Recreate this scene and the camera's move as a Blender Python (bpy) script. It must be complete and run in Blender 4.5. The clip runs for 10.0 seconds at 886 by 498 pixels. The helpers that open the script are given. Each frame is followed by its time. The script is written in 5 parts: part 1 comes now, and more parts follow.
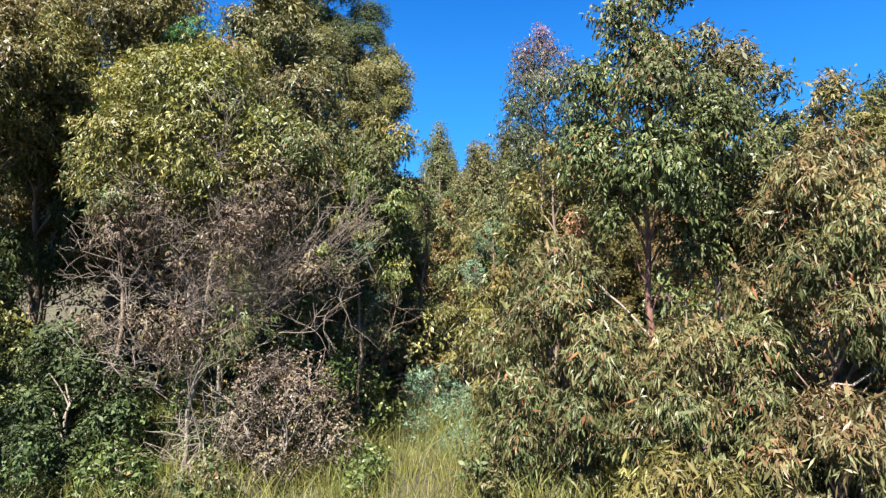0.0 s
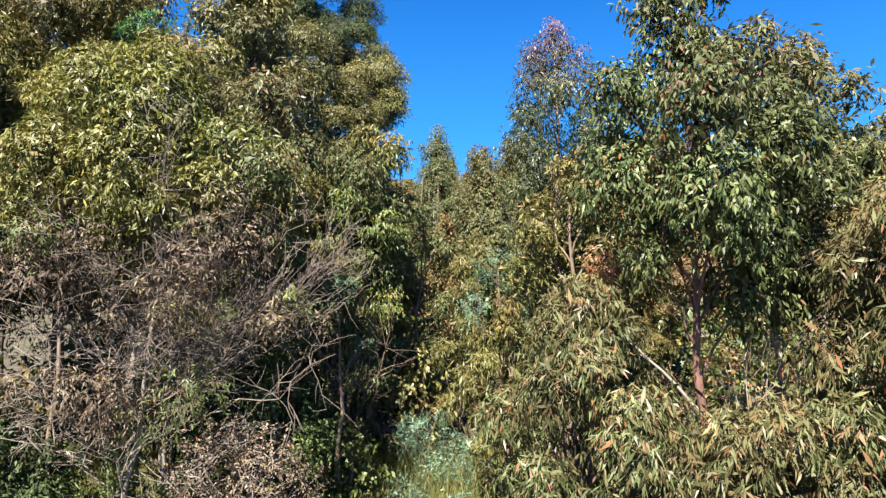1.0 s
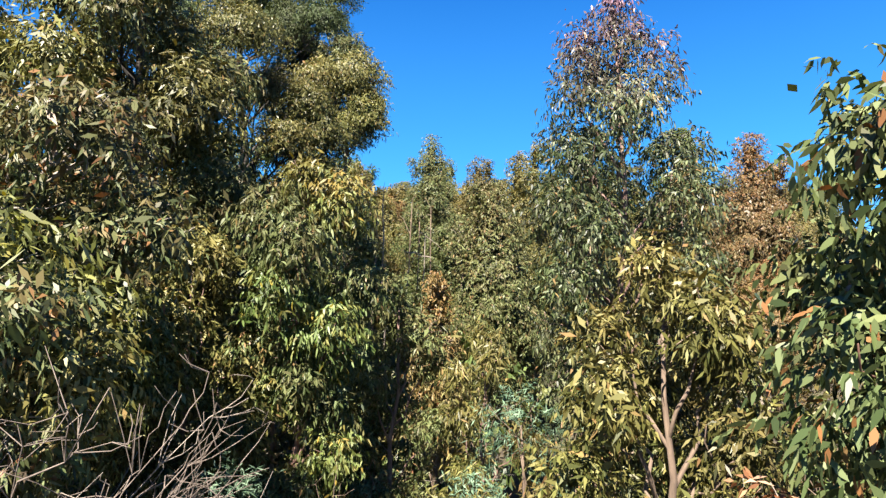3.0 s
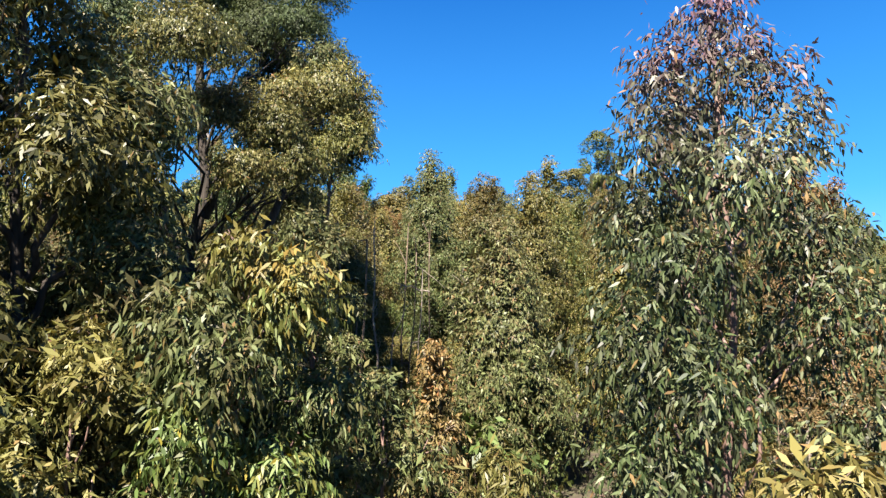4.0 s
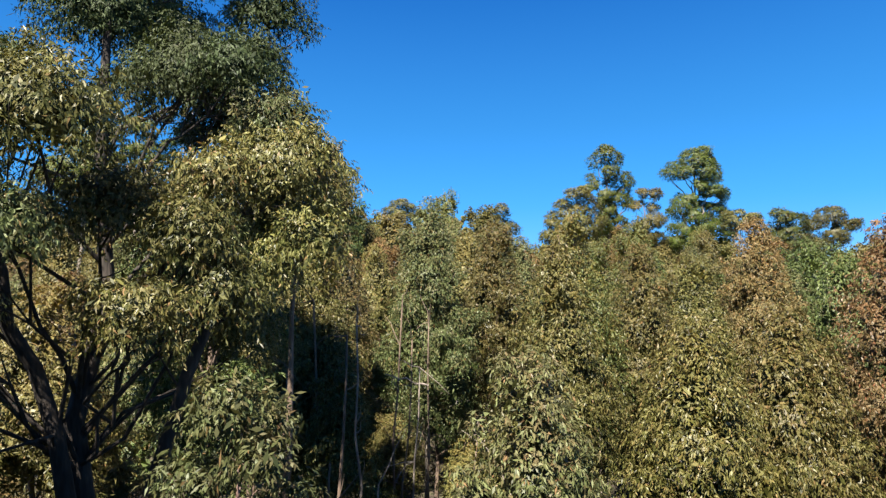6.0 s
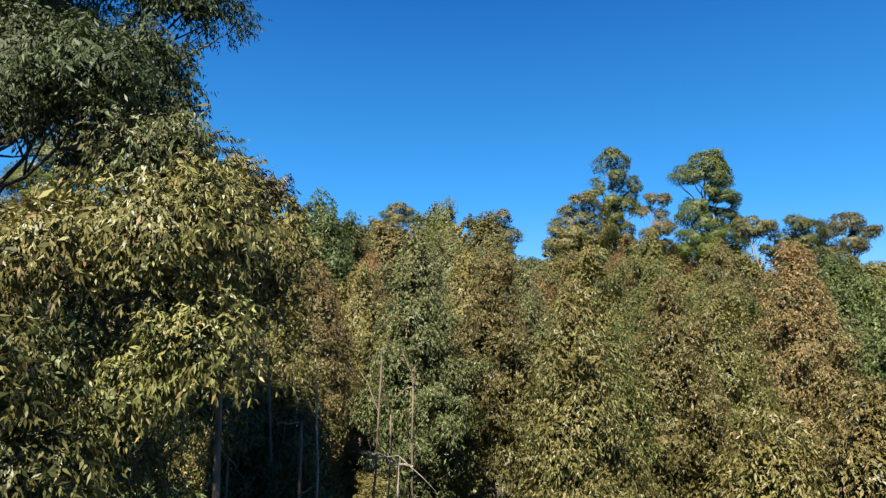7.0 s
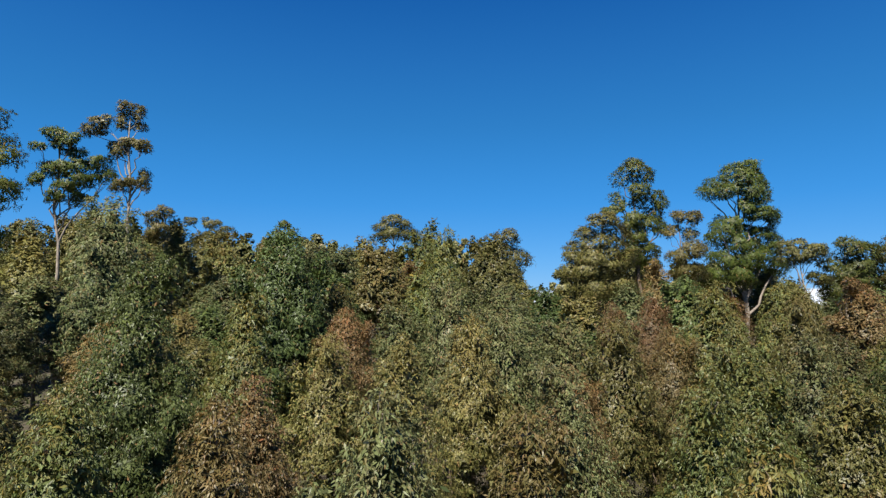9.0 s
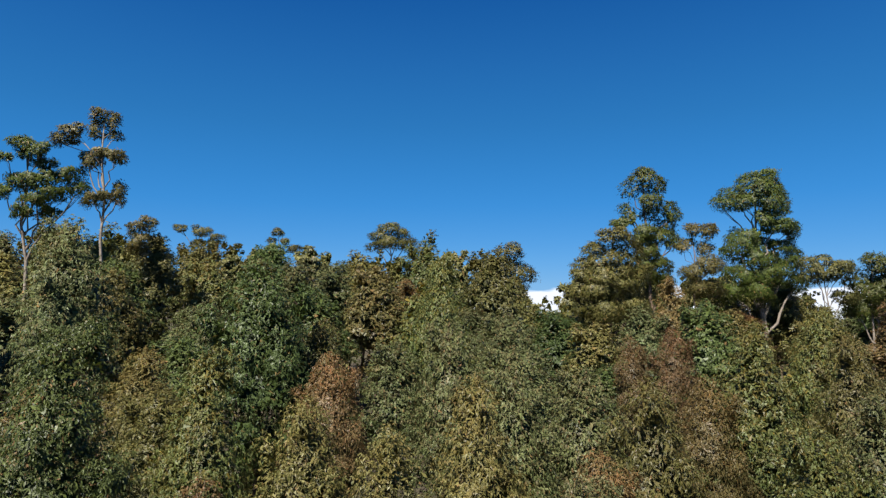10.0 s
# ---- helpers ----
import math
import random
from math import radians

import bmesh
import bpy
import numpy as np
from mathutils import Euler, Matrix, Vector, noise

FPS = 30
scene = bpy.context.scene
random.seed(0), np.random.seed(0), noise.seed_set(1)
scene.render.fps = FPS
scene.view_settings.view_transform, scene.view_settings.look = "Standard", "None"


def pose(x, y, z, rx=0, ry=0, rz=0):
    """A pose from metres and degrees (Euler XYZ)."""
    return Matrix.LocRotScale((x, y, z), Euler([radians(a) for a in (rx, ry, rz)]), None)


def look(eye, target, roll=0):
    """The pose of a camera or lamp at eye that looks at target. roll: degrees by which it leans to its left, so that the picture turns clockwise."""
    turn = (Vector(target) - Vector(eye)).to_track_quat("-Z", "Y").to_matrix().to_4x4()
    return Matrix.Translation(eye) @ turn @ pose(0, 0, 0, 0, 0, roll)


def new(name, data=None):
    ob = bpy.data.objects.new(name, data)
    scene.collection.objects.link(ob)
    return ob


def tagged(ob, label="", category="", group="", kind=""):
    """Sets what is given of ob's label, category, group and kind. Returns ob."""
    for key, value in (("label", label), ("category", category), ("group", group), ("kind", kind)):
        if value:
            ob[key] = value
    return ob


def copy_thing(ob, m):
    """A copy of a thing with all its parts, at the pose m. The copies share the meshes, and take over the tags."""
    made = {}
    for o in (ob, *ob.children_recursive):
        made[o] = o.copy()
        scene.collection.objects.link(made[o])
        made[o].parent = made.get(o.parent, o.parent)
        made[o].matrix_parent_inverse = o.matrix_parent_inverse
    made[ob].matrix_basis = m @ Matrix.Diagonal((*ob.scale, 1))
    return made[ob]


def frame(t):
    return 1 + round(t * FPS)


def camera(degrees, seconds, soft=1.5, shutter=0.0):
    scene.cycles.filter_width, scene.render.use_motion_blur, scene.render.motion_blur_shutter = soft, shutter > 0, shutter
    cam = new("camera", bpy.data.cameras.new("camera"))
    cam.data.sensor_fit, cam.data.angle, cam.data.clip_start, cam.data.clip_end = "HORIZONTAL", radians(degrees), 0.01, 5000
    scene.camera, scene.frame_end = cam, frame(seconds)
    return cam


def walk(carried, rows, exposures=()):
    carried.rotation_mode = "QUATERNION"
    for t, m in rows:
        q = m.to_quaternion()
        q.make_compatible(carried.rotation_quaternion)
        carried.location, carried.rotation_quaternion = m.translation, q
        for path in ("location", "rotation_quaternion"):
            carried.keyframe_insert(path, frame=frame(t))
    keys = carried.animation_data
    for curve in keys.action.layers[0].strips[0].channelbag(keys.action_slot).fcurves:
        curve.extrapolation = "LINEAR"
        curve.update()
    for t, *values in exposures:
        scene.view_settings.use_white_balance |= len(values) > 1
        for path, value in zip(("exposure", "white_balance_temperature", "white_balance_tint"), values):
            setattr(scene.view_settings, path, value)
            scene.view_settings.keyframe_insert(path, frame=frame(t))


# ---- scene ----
cam = camera(72.0, 10.0, soft=1.35)
walk(cam, [
    (0.0, pose(0.000, 0.000, 2.800, 95.19, 0.00, 0.08)),
    (0.5, pose(0.014, 0.865, 3.168, 95.11, 0.00, 0.05)),
    (1.0, pose(0.063, 1.963, 3.648, 95.10, 0.00, 0.08)),
    (1.5, pose(0.110, 3.076, 4.156, 95.05, 0.00, 0.04)),
    (2.0, pose(0.172, 4.348, 4.672, 94.92, 0.00, -0.01)),
    (2.5, pose(0.240, 5.694, 5.161, 94.87, 0.00, -0.01)),
    (4.0, pose(0.262, 9.684, 7.051, 94.85, 0.00, 0.03)),
    (4.5, pose(0.228, 10.809, 7.724, 94.97, 0.00, -0.02)),
    (5.0, pose(0.153, 11.753, 8.326, 95.08, 0.00, -0.05)),
    (5.5, pose(0.086, 12.543, 8.895, 95.13, 0.00, -0.09)),
    (7.0, pose(0.449, 16.714, 10.821, 95.01, 0.00, 0.03)),
    (7.5, pose(0.490, 18.589, 11.501, 94.98, 0.00, 0.06)),
    (8.0, pose(0.492, 20.822, 12.312, 94.97, 0.00, 0.01)),
    (8.5, pose(0.528, 23.090, 13.190, 95.02, 0.00, -0.00)),
    (9.0, pose(0.538, 25.076, 14.079, 95.01, 0.00, -0.03)),
    (9.5, pose(0.558, 26.799, 14.947, 95.01, 0.00, -0.06)),
    (10.0, pose(0.580, 28.638, 15.847, 94.98, 0.00, -0.09)),
], exposures=[(0, 2.27, 6500, 10), (1.5, 2.30, 6700, 10), (2.5, 2.37, 6850, 10), (4.5, 2.14, 6850, 10), (5.5, 2.00, 6750, 10), (7.5, 1.59, 6650, 10), (9, 1.20, 6500, 10), (10, 1.03, 6500, 10)])

# ---- world, sun ----
SUN_DIR = Vector((-0.21, -0.56, 0.80)).normalized()
world = bpy.data.worlds.new("sky")
scene.world = world
world.use_nodes = True
wn, wl = world.node_tree.nodes, world.node_tree.links
wn.clear()
sky = wn.new("ShaderNodeTexSky")
sky.sky_type = "NISHITA"
sky.sun_disc = False
sky.sun_elevation = math.asin(SUN_DIR.z)
sky.sun_rotation = math.atan2(SUN_DIR.x, SUN_DIR.y)
sky.altitude, sky.air_density, sky.dust_density, sky.ozone_density = 1500, 1.0, 0.0, 5.0
hsv = wn.new("ShaderNodeHueSaturation")
hsv.inputs["Hue"].default_value, hsv.inputs["Saturation"].default_value = 0.506, 1.33
wl.new(sky.outputs[0], hsv.inputs["Color"])
tc = wn.new("ShaderNodeTexCoord")
sep = wn.new("ShaderNodeSeparateXYZ")
wl.new(tc.outputs["Generated"], sep.inputs[0])
deep = wn.new("ShaderNodeValToRGB")  # very clear, dry air: a deep blue that pales evenly towards the horizon
stops = [(0.0, (0.70, 2.90, 6.40)), (0.07, (0.55, 2.65, 6.10)), (0.156, (0.28, 2.15, 5.50)), (0.28, (0.20, 1.55, 4.10)), (0.375, (0.14, 1.17, 3.55)),
         (0.454, (0.085, 0.87, 3.05)), (0.70, (0.070, 0.60, 2.30)), (1.0, (0.060, 0.47, 1.75))]
while len(deep.color_ramp.elements) < len(stops):
    deep.color_ramp.elements.new(0.5)
for el, (at_z, col) in zip(deep.color_ramp.elements, stops):
    el.position, el.color = at_z, (*col, 1)
wl.new(sep.outputs["Z"], deep.inputs[0])
clear = wn.new("ShaderNodeMix")
clear.data_type = "RGBA"
clear.inputs["Factor"].default_value = 0.8
wl.new(hsv.outputs[0], clear.inputs["A"])
wl.new(deep.outputs[0], clear.inputs["B"])
# a low bank of white cloud along the horizon
squash = wn.new("ShaderNodeMapping")
squash.inputs["Scale"].default_value = (1, 1, 5)
wl.new(tc.outputs["Generated"], squash.inputs[0])
puff = wn.new("ShaderNodeTexNoise")
puff.inputs["Scale"].default_value, puff.inputs["Detail"].default_value = 7.0, 7
wl.new(squash.outputs[0], puff.inputs[0])
lift = wn.new("ShaderNodeMath")
lift.operation, lift.inputs[1].default_value = "MULTIPLY_ADD", 0.075
lift.inputs[2].default_value = -0.016
wl.new(puff.outputs[0], lift.inputs[0])
under = wn.new("ShaderNodeMath")
under.operation = "SUBTRACT"
wl.new(lift.outputs[0], under.inputs[0])
wl.new(sep.outputs["Z"], under.inputs[1])
edge = wn.new("ShaderNodeMapRange")
edge.inputs["From Min"].default_value, edge.inputs["From Max"].default_value = 0.0, 0.006
wl.new(under.outputs[0], edge.inputs["Value"])
blend = wn.new("ShaderNodeMix")
blend.data_type = "RGBA"
blend.inputs["B"].default_value = (8.0, 8.6, 9.6, 1)
wl.new(edge.outputs[0], blend.inputs["Factor"])
wl.new(clear.outputs["Result"], blend.inputs["A"])
bg = wn.new("ShaderNodeBackground")
bg.inputs["Strength"].default_value = 0.060
wl.new(blend.outputs["Result"], bg.inputs["Color"])
wout = wn.new("ShaderNodeOutputWorld")
wl.new(bg.outputs[0], wout.inputs[0])

sun_data = bpy.data.lights.new("sun", "SUN")
sun_data.energy, sun_data.angle, sun_data.color = 5.0, radians(0.53), (1.0, 0.95, 0.86)
new("sun", sun_data).matrix_world = look(SUN_DIR * 60, (0, 0, 0))


# ---- materials ----
def material(name):
    m = bpy.data.materials.new(name)
    m.use_nodes = True
    m.node_tree.nodes.clear()
    return m, m.node_tree.nodes, m.node_tree.links


def ramp(nodes, stops):
    r = nodes.new("ShaderNodeValToRGB")
    e = r.color_ramp.elements
    while len(e) < len(stops):
        e.new(0.5)
    for el, (p, c) in zip(e, stops):
        el.position, el.color = p, (*c, 1)
    return r


def leaf_material(name, dark, mid, light, young, odd, rough=0.42, through_light=0.13, old=0.022, gloss=0.2):
    """Leaf: its colour differs leaf by leaf, sprigs of new growth take the colour young, a few old leaves the colour odd."""
    m, n, l = material(name)
    dark, mid, light, odd, young = [(c[0] * 0.86, c[1] * 0.89, c[2] * 0.86) for c in (dark, mid, light, odd, young)]
    # whitish glints painted into the colour of the palest leaves
    pale = [(1 - 0.6 * gloss) * c * 1.3 + 0.7 * gloss * max(light) for c in light]
    geo = n.new("ShaderNodeNewGeometry")
    r = ramp(n, [(0.0, [0.7 * c for c in dark]), (0.25, dark), (0.5, mid), (0.78, light), (0.9, pale), (0.99 - old, pale), (1.0 - old, odd)])
    l.new(geo.outputs["Random Per Island"], r.inputs[0])
    at = n.new("ShaderNodeAttribute")
    at.attribute_name = "young"
    mix = n.new("ShaderNodeMix")
    mix.data_type = "RGBA"
    mix.inputs["B"].default_value = (*young, 1)
    l.new(at.outputs["Fac"], mix.inputs["Factor"])
    l.new(r.outputs[0], mix.inputs["A"])
    info = n.new("ShaderNodeObjectInfo")
    tc = n.new("ShaderNodeTexCoord")
    nz = n.new("ShaderNodeTexNoise")
    nz.inputs["Scale"].default_value, nz.inputs["Detail"].default_value = 1.3, 3
    l.new(tc.outputs["Object"], nz.inputs[0])
    val = n.new("ShaderNodeMapRange")
    val.inputs["From Min"].default_value, val.inputs["From Max"].default_value = 0.3, 0.7
    val.inputs["To Min"].default_value, val.inputs["To Max"].default_value = 0.84, 1.16
    l.new(nz.outputs[0], val.inputs["Value"])
    hue = n.new("ShaderNodeMapRange")
    hue.inputs["To Min"].default_value, hue.inputs["To Max"].default_value = 0.482, 0.512
    l.new(info.outputs["Random"], hue.inputs["Value"])
    hs = n.new("ShaderNodeHueSaturation")
    hs.inputs["Saturation"].default_value = 1.08
    l.new(hue.outputs[0], hs.inputs["Hue"])
    each = n.new("ShaderNodeMapRange")
    each.inputs["To Min"].default_value, each.inputs["To Max"].default_value = 0.72, 1.22
    scr = n.new("ShaderNodeMath")
    scr.operation, scr.inputs[1].default_value = "MULTIPLY", 7.31
    fr = n.new("ShaderNodeMath")
    fr.operation = "FRACT"
    l.new(info.outputs["Random"], scr.inputs[0])
    l.new(scr.outputs[0], fr.inputs[0])
    l.new(fr.outputs[0], each.inputs["Value"])
    vv = n.new("ShaderNodeMath")
    vv.operation = "MULTIPLY"
    l.new(val.outputs[0], vv.inputs[0])
    l.new(each.outputs[0], vv.inputs[1])
    l.new(vv.outputs[0], hs.inputs["Value"])
    l.new(mix.outputs["Result"], hs.inputs["Color"])
    p = n.new("ShaderNodeBsdfPrincipled")
    p.inputs["Roughness"].default_value, p.inputs["Specular IOR Level"].default_value = rough, gloss
    l.new(hs.outputs[0], p.inputs["Base Color"])
    tr = n.new("ShaderNodeBsdfTranslucent")
    lit = n.new("ShaderNodeHueSaturation")
    lit.inputs["Hue"].default_value, lit.inputs["Saturation"].default_value, lit.inputs["Value"].default_value = 0.49, 1.2, 1.5
    l.new(hs.outputs[0], lit.inputs["Color"])
    l.new(lit.outputs[0], tr.inputs["Color"])
    ms = n.new("ShaderNodeMixShader")
    ms.inputs[0].default_value = through_light
    l.new(p.outputs[0], ms.inputs[1])
    l.new(tr.outputs[0], ms.inputs[2])
    out = n.new("ShaderNodeOutputMaterial")
    l.new(ms.outputs[0], out.inputs[0])
    return m


def rough_material(name, stops, scale, stretch=(1, 1, 1), bump=0.3, rough=0.85, detail=6):
    """Bark, litter and dead wood: noise at two scales, streaked along stretch, with fine relief."""
    m, n, l = material(name)
    tc = n.new("ShaderNodeTexCoord")
    mp = n.new("ShaderNodeMapping")
    mp.inputs["Scale"].default_value = stretch
    l.new(tc.outputs["Object"], mp.inputs[0])
    a = n.new("ShaderNodeTexNoise")
    a.inputs["Scale"].default_value, a.inputs["Detail"].default_value = scale, detail
    b = n.new("ShaderNodeTexNoise")
    b.inputs["Scale"].default_value, b.inputs["Detail"].default_value = scale * 0.17, 3
    l.new(mp.outputs[0], a.inputs[0])
    l.new(tc.outputs["Object"], b.inputs[0])
    add = n.new("ShaderNodeMath")
    add.operation, add.inputs[1].default_value = "MULTIPLY_ADD", 0.6
    half = n.new("ShaderNodeMath")
    half.operation, half.inputs[1].default_value = "MULTIPLY", 0.4
    l.new(b.outputs[0], half.inputs[0])
    l.new(a.outputs[0], add.inputs[0])
    l.new(half.outputs[0], add.inputs[2])
    r = ramp(n, stops)
    l.new(add.outputs[0], r.inputs[0])
    bp = n.new("ShaderNodeBump")
    bp.inputs["Strength"].default_value, bp.inputs["Distance"].default_value = bump, 0.02
    l.new(a.outputs[0], bp.inputs["Height"])
    p = n.new("ShaderNodeBsdfPrincipled")
    p.inputs["Roughness"].default_value = rough
    l.new(r.outputs[0], p.inputs["Base Color"])
    l.new(bp.outputs[0], p.inputs["Normal"])
    out = n.new("ShaderNodeOutputMaterial")
    l.new(p.outputs[0], out.inputs[0])
    return m


YELLOW, RED, TAN = (0.23, 0.18, 0.05), (0.18, 0.085, 0.045), (0.22, 0.14, 0.07)
BRONZE = (0.165, 0.125, 0.05)
M_OLIVE = leaf_material("leaf_olive", (0.045, 0.051, 0.017), (0.101, 0.100, 0.034), (0.166, 0.154, 0.062), BRONZE, TAN)
M_YELLOW = leaf_material("leaf_yellow_green", (0.050, 0.057, 0.019), (0.110, 0.116, 0.043), (0.180, 0.180, 0.084), (0.21, 0.185, 0.042), YELLOW, gloss=0.2)
M_GREY = leaf_material("leaf_grey_green", (0.042, 0.056, 0.024), (0.086, 0.102, 0.041), (0.126, 0.146, 0.066), (0.155, 0.118, 0.064), TAN, gloss=0.14)
M_FRESH = leaf_material("leaf_fresh_green", (0.044, 0.064, 0.018), (0.092, 0.122, 0.042), (0.146, 0.176, 0.080), (0.19, 0.135, 0.045), YELLOW, gloss=0.18)
M_DEEP = leaf_material("leaf_deep_green", (0.028, 0.040, 0.014), (0.056, 0.076, 0.026), (0.105, 0.130, 0.050), (0.10, 0.12, 0.04), TAN)
M_BRONZE = leaf_material("leaf_bronze", (0.049, 0.049, 0.019), (0.108, 0.091, 0.040), (0.170, 0.136, 0.068), (0.195, 0.112, 0.054), RED)
M_RIDGE = leaf_material("leaf_ridge_green", (0.031, 0.045, 0.011), (0.058, 0.075, 0.018), (0.094, 0.109, 0.031), (0.15, 0.13, 0.04), TAN)
M_RUST = leaf_material("leaf_rusty_olive", (0.050, 0.050, 0.015), (0.092, 0.084, 0.027), (0.140, 0.122, 0.050), (0.15, 0.10, 0.045), TAN)
# green leaves with shade painted into the base colour
M_SHADED = leaf_material("leaf_shaded_green", (0.020, 0.030, 0.012), (0.038, 0.053, 0.020), (0.062, 0.082, 0.033), (0.05, 0.06, 0.02), (0.05, 0.05, 0.03), 0.6, 0.10)
M_HANG = leaf_material("leaf_hanging_olive", (0.040, 0.055, 0.023), (0.085, 0.107, 0.048), (0.112, 0.131, 0.062), (0.18, 0.112, 0.062), RED, old=0.06, gloss=0.18)
M_PINKTIP = leaf_material("leaf_grey_pink_tips", (0.029, 0.041, 0.018), (0.062, 0.076, 0.032), (0.106, 0.121, 0.060), (0.17, 0.10, 0.125), TAN, gloss=0.20)
M_WATTLE = leaf_material("leaf_wattle", (0.055, 0.095, 0.062), (0.105, 0.165, 0.110), (0.160, 0.225, 0.155), (0.14, 0.2, 0.12), (0.14, 0.2, 0.12), 0.6)
M_FERNY = leaf_material("leaf_ferny_green", (0.025, 0.070, 0.020), (0.05, 0.125, 0.040), (0.085, 0.17, 0.06), (0.08, 0.16, 0.05), (0.08, 0.16, 0.05), 0.55)
M_DEAD = leaf_material("leaf_dead_brown", (0.055, 0.040, 0.031), (0.105, 0.078, 0.060), (0.170, 0.130, 0.104), (0.22, 0.16, 0.1), (0.2, 0.16, 0.05), 0.7, 0.15)
M_ORANGE = leaf_material("leaf_dead_orange", (0.17, 0.080, 0.04), (0.26, 0.135, 0.075), (0.34, 0.21, 0.135), (0.3, 0.16, 0.09), RED, 0.6, 0.3)
M_GRASS = leaf_material("grass_blade", (0.045, 0.064, 0.016), (0.100, 0.122, 0.030), (0.19, 0.175, 0.060), (0.23, 0.20, 0.085), (0.26, 0.22, 0.12), 0.55, 0.35)
B_PINK = rough_material("bark_smooth_pink", [(0.3, (0.055, 0.032, 0.025)), (0.5, (0.15, 0.088, 0.070)), (0.74, (0.29, 0.21, 0.18))], 14, (1, 1, 0.15), 0.2, 0.7)
B_GREY = rough_material("bark_pale_grey", [(0.3, (0.085, 0.065, 0.05)), (0.5, (0.20, 0.165, 0.13)), (0.74, (0.36, 0.31, 0.26))], 16, (1, 1, 0.2), 0.3, 0.8)
B_STRINGY = rough_material("bark_stringy_dark", [(0.32, (0.012, 0.010, 0.008)), (0.54, (0.040, 0.031, 0.025)), (0.78, (0.090, 0.070, 0.058))], 22, (1, 1, 0.10), 0.9, 0.95)
B_BROWN = rough_material("bark_brown", [(0.3, (0.055, 0.038, 0.028)), (0.5, (0.13, 0.09, 0.065)), (0.75, (0.24, 0.18, 0.13))], 18, (1, 1, 0.2), 0.5, 0.9)
B_DEAD = rough_material("dead_wood_grey", [(0.3, (0.10, 0.078, 0.062)), (0.5, (0.20, 0.165, 0.135)), (0.78, (0.38, 0.33, 0.28))], 20, (1, 1, 0.2), 0.3, 0.9)
B_TWIG = rough_material("dead_twig_brown", [(0.3, (0.055, 0.041, 0.034)), (0.5, (0.125, 0.096, 0.078)), (0.78, (0.25, 0.20, 0.168))], 20, (1, 1, 0.2), 0.3, 0.9)
B_RED = rough_material("bark_peeling_red", [(0.3, (0.030, 0.018, 0.014)), (0.47, (0.10, 0.047, 0.034)), (0.6, (0.17, 0.085, 0.06)), (0.78, (0.30, 0.22, 0.18))], 11, (1, 1, 0.25), 0.9, 0.85)
M_GROUND = rough_material("leaf_litter_soil", [(0.32, (0.020, 0.015, 0.010)), (0.48, (0.048, 0.036, 0.022)), (0.58, (0.055, 0.055, 0.022)), (0.75, (0.11, 0.083, 0.050))], 3.0, (1, 1, 1), 0.8, 0.95, 9)


# ---- mesh helpers ----
def arrays_mesh(name, co, quads, mat, attr=None, normals=None):
    """A mesh of quads and triangles (a triangle repeats its last corner) from arrays."""
    me = bpy.data.meshes.new(name)
    me.vertices.add(len(co))
    me.vertices.foreach_set("co", np.ascontiguousarray(co, np.float32).ravel())
    q = np.asarray(quads)
    tri = q[:, 2] == q[:, 3]
    tot = np.where(tri, 3, 4)
    keep = np.ones(q.shape, bool)
    keep[tri, 3] = False
    start = np.concatenate(([0], np.cumsum(tot)[:-1]))
    me.loops.add(int(tot.sum()))
    me.loops.foreach_set("vertex_index", q[keep].astype(np.int32))
    me.polygons.add(len(q))
    me.polygons.foreach_set("loop_start", start.astype(np.int32))
    me.update(calc_edges=True)
    if attr is not None:
        me.attributes.new("young", "FLOAT", "POINT").data.foreach_set("value", np.asarray(attr, np.float32))
    if normals is not None:
        me.attributes.new("custom_normal", "FLOAT_VECTOR", "POINT").data.foreach_set("vector", np.ascontiguousarray(normals, np.float32).ravel())
    me.materials.append(mat)
    return me


def unit(v):
    return v / np.maximum(np.linalg.norm(v, axis=-1, keepdims=True), 1e-9)


def tubes(name, lines, mat, sides=6):
    """Tapered round stems. lines: (points, radius at the start, radius at the end)."""
    cos, faces, at = [], [], 0
    for pts, r0, r1 in lines:
        pts = np.asarray(pts, float)
        k = len(pts)
        tan = unit(np.gradient(pts, axis=0))
        ref = np.array([1.0, 0, 0]) if abs(tan[0, 0]) < 0.8 else np.array([0, 1.0, 0])
        u = unit(np.cross(tan, ref))
        v = np.cross(tan, u)
        ang = np.arange(sides) * 2 * np.pi / sides
        rad = np.linspace(r0, r1, k)[:, None, None]
        ring = pts[:, None] + rad * (np.cos(ang)[None, :, None] * u[:, None] + np.sin(ang)[None, :, None] * v[:, None])
        cos.append(ring.reshape(-1, 3))
        i = np.arange(k - 1)[:, None] * sides
        j = np.arange(sides)[None]
        jn = (j + 1) % sides
        faces.append(np.stack([i + j, i + jn, i + sides + jn, i + sides + j], -1).reshape(-1, 4) + at)
        at += k * sides
        cos.append(pts[-1:] + tan[-1:] * r1)
        tip = np.stack([at - sides + np.arange(sides), at - sides + (np.arange(sides) + 1) % sides, np.full(sides, at), np.full(sides, at)], -1)
        faces.append(tip)
        at += 1
    me = arrays_mesh(name, np.concatenate(cos), np.concatenate(faces), mat)
    me.polygons.foreach_set("use_smooth", np.ones(len(me.polygons), bool))
    return me


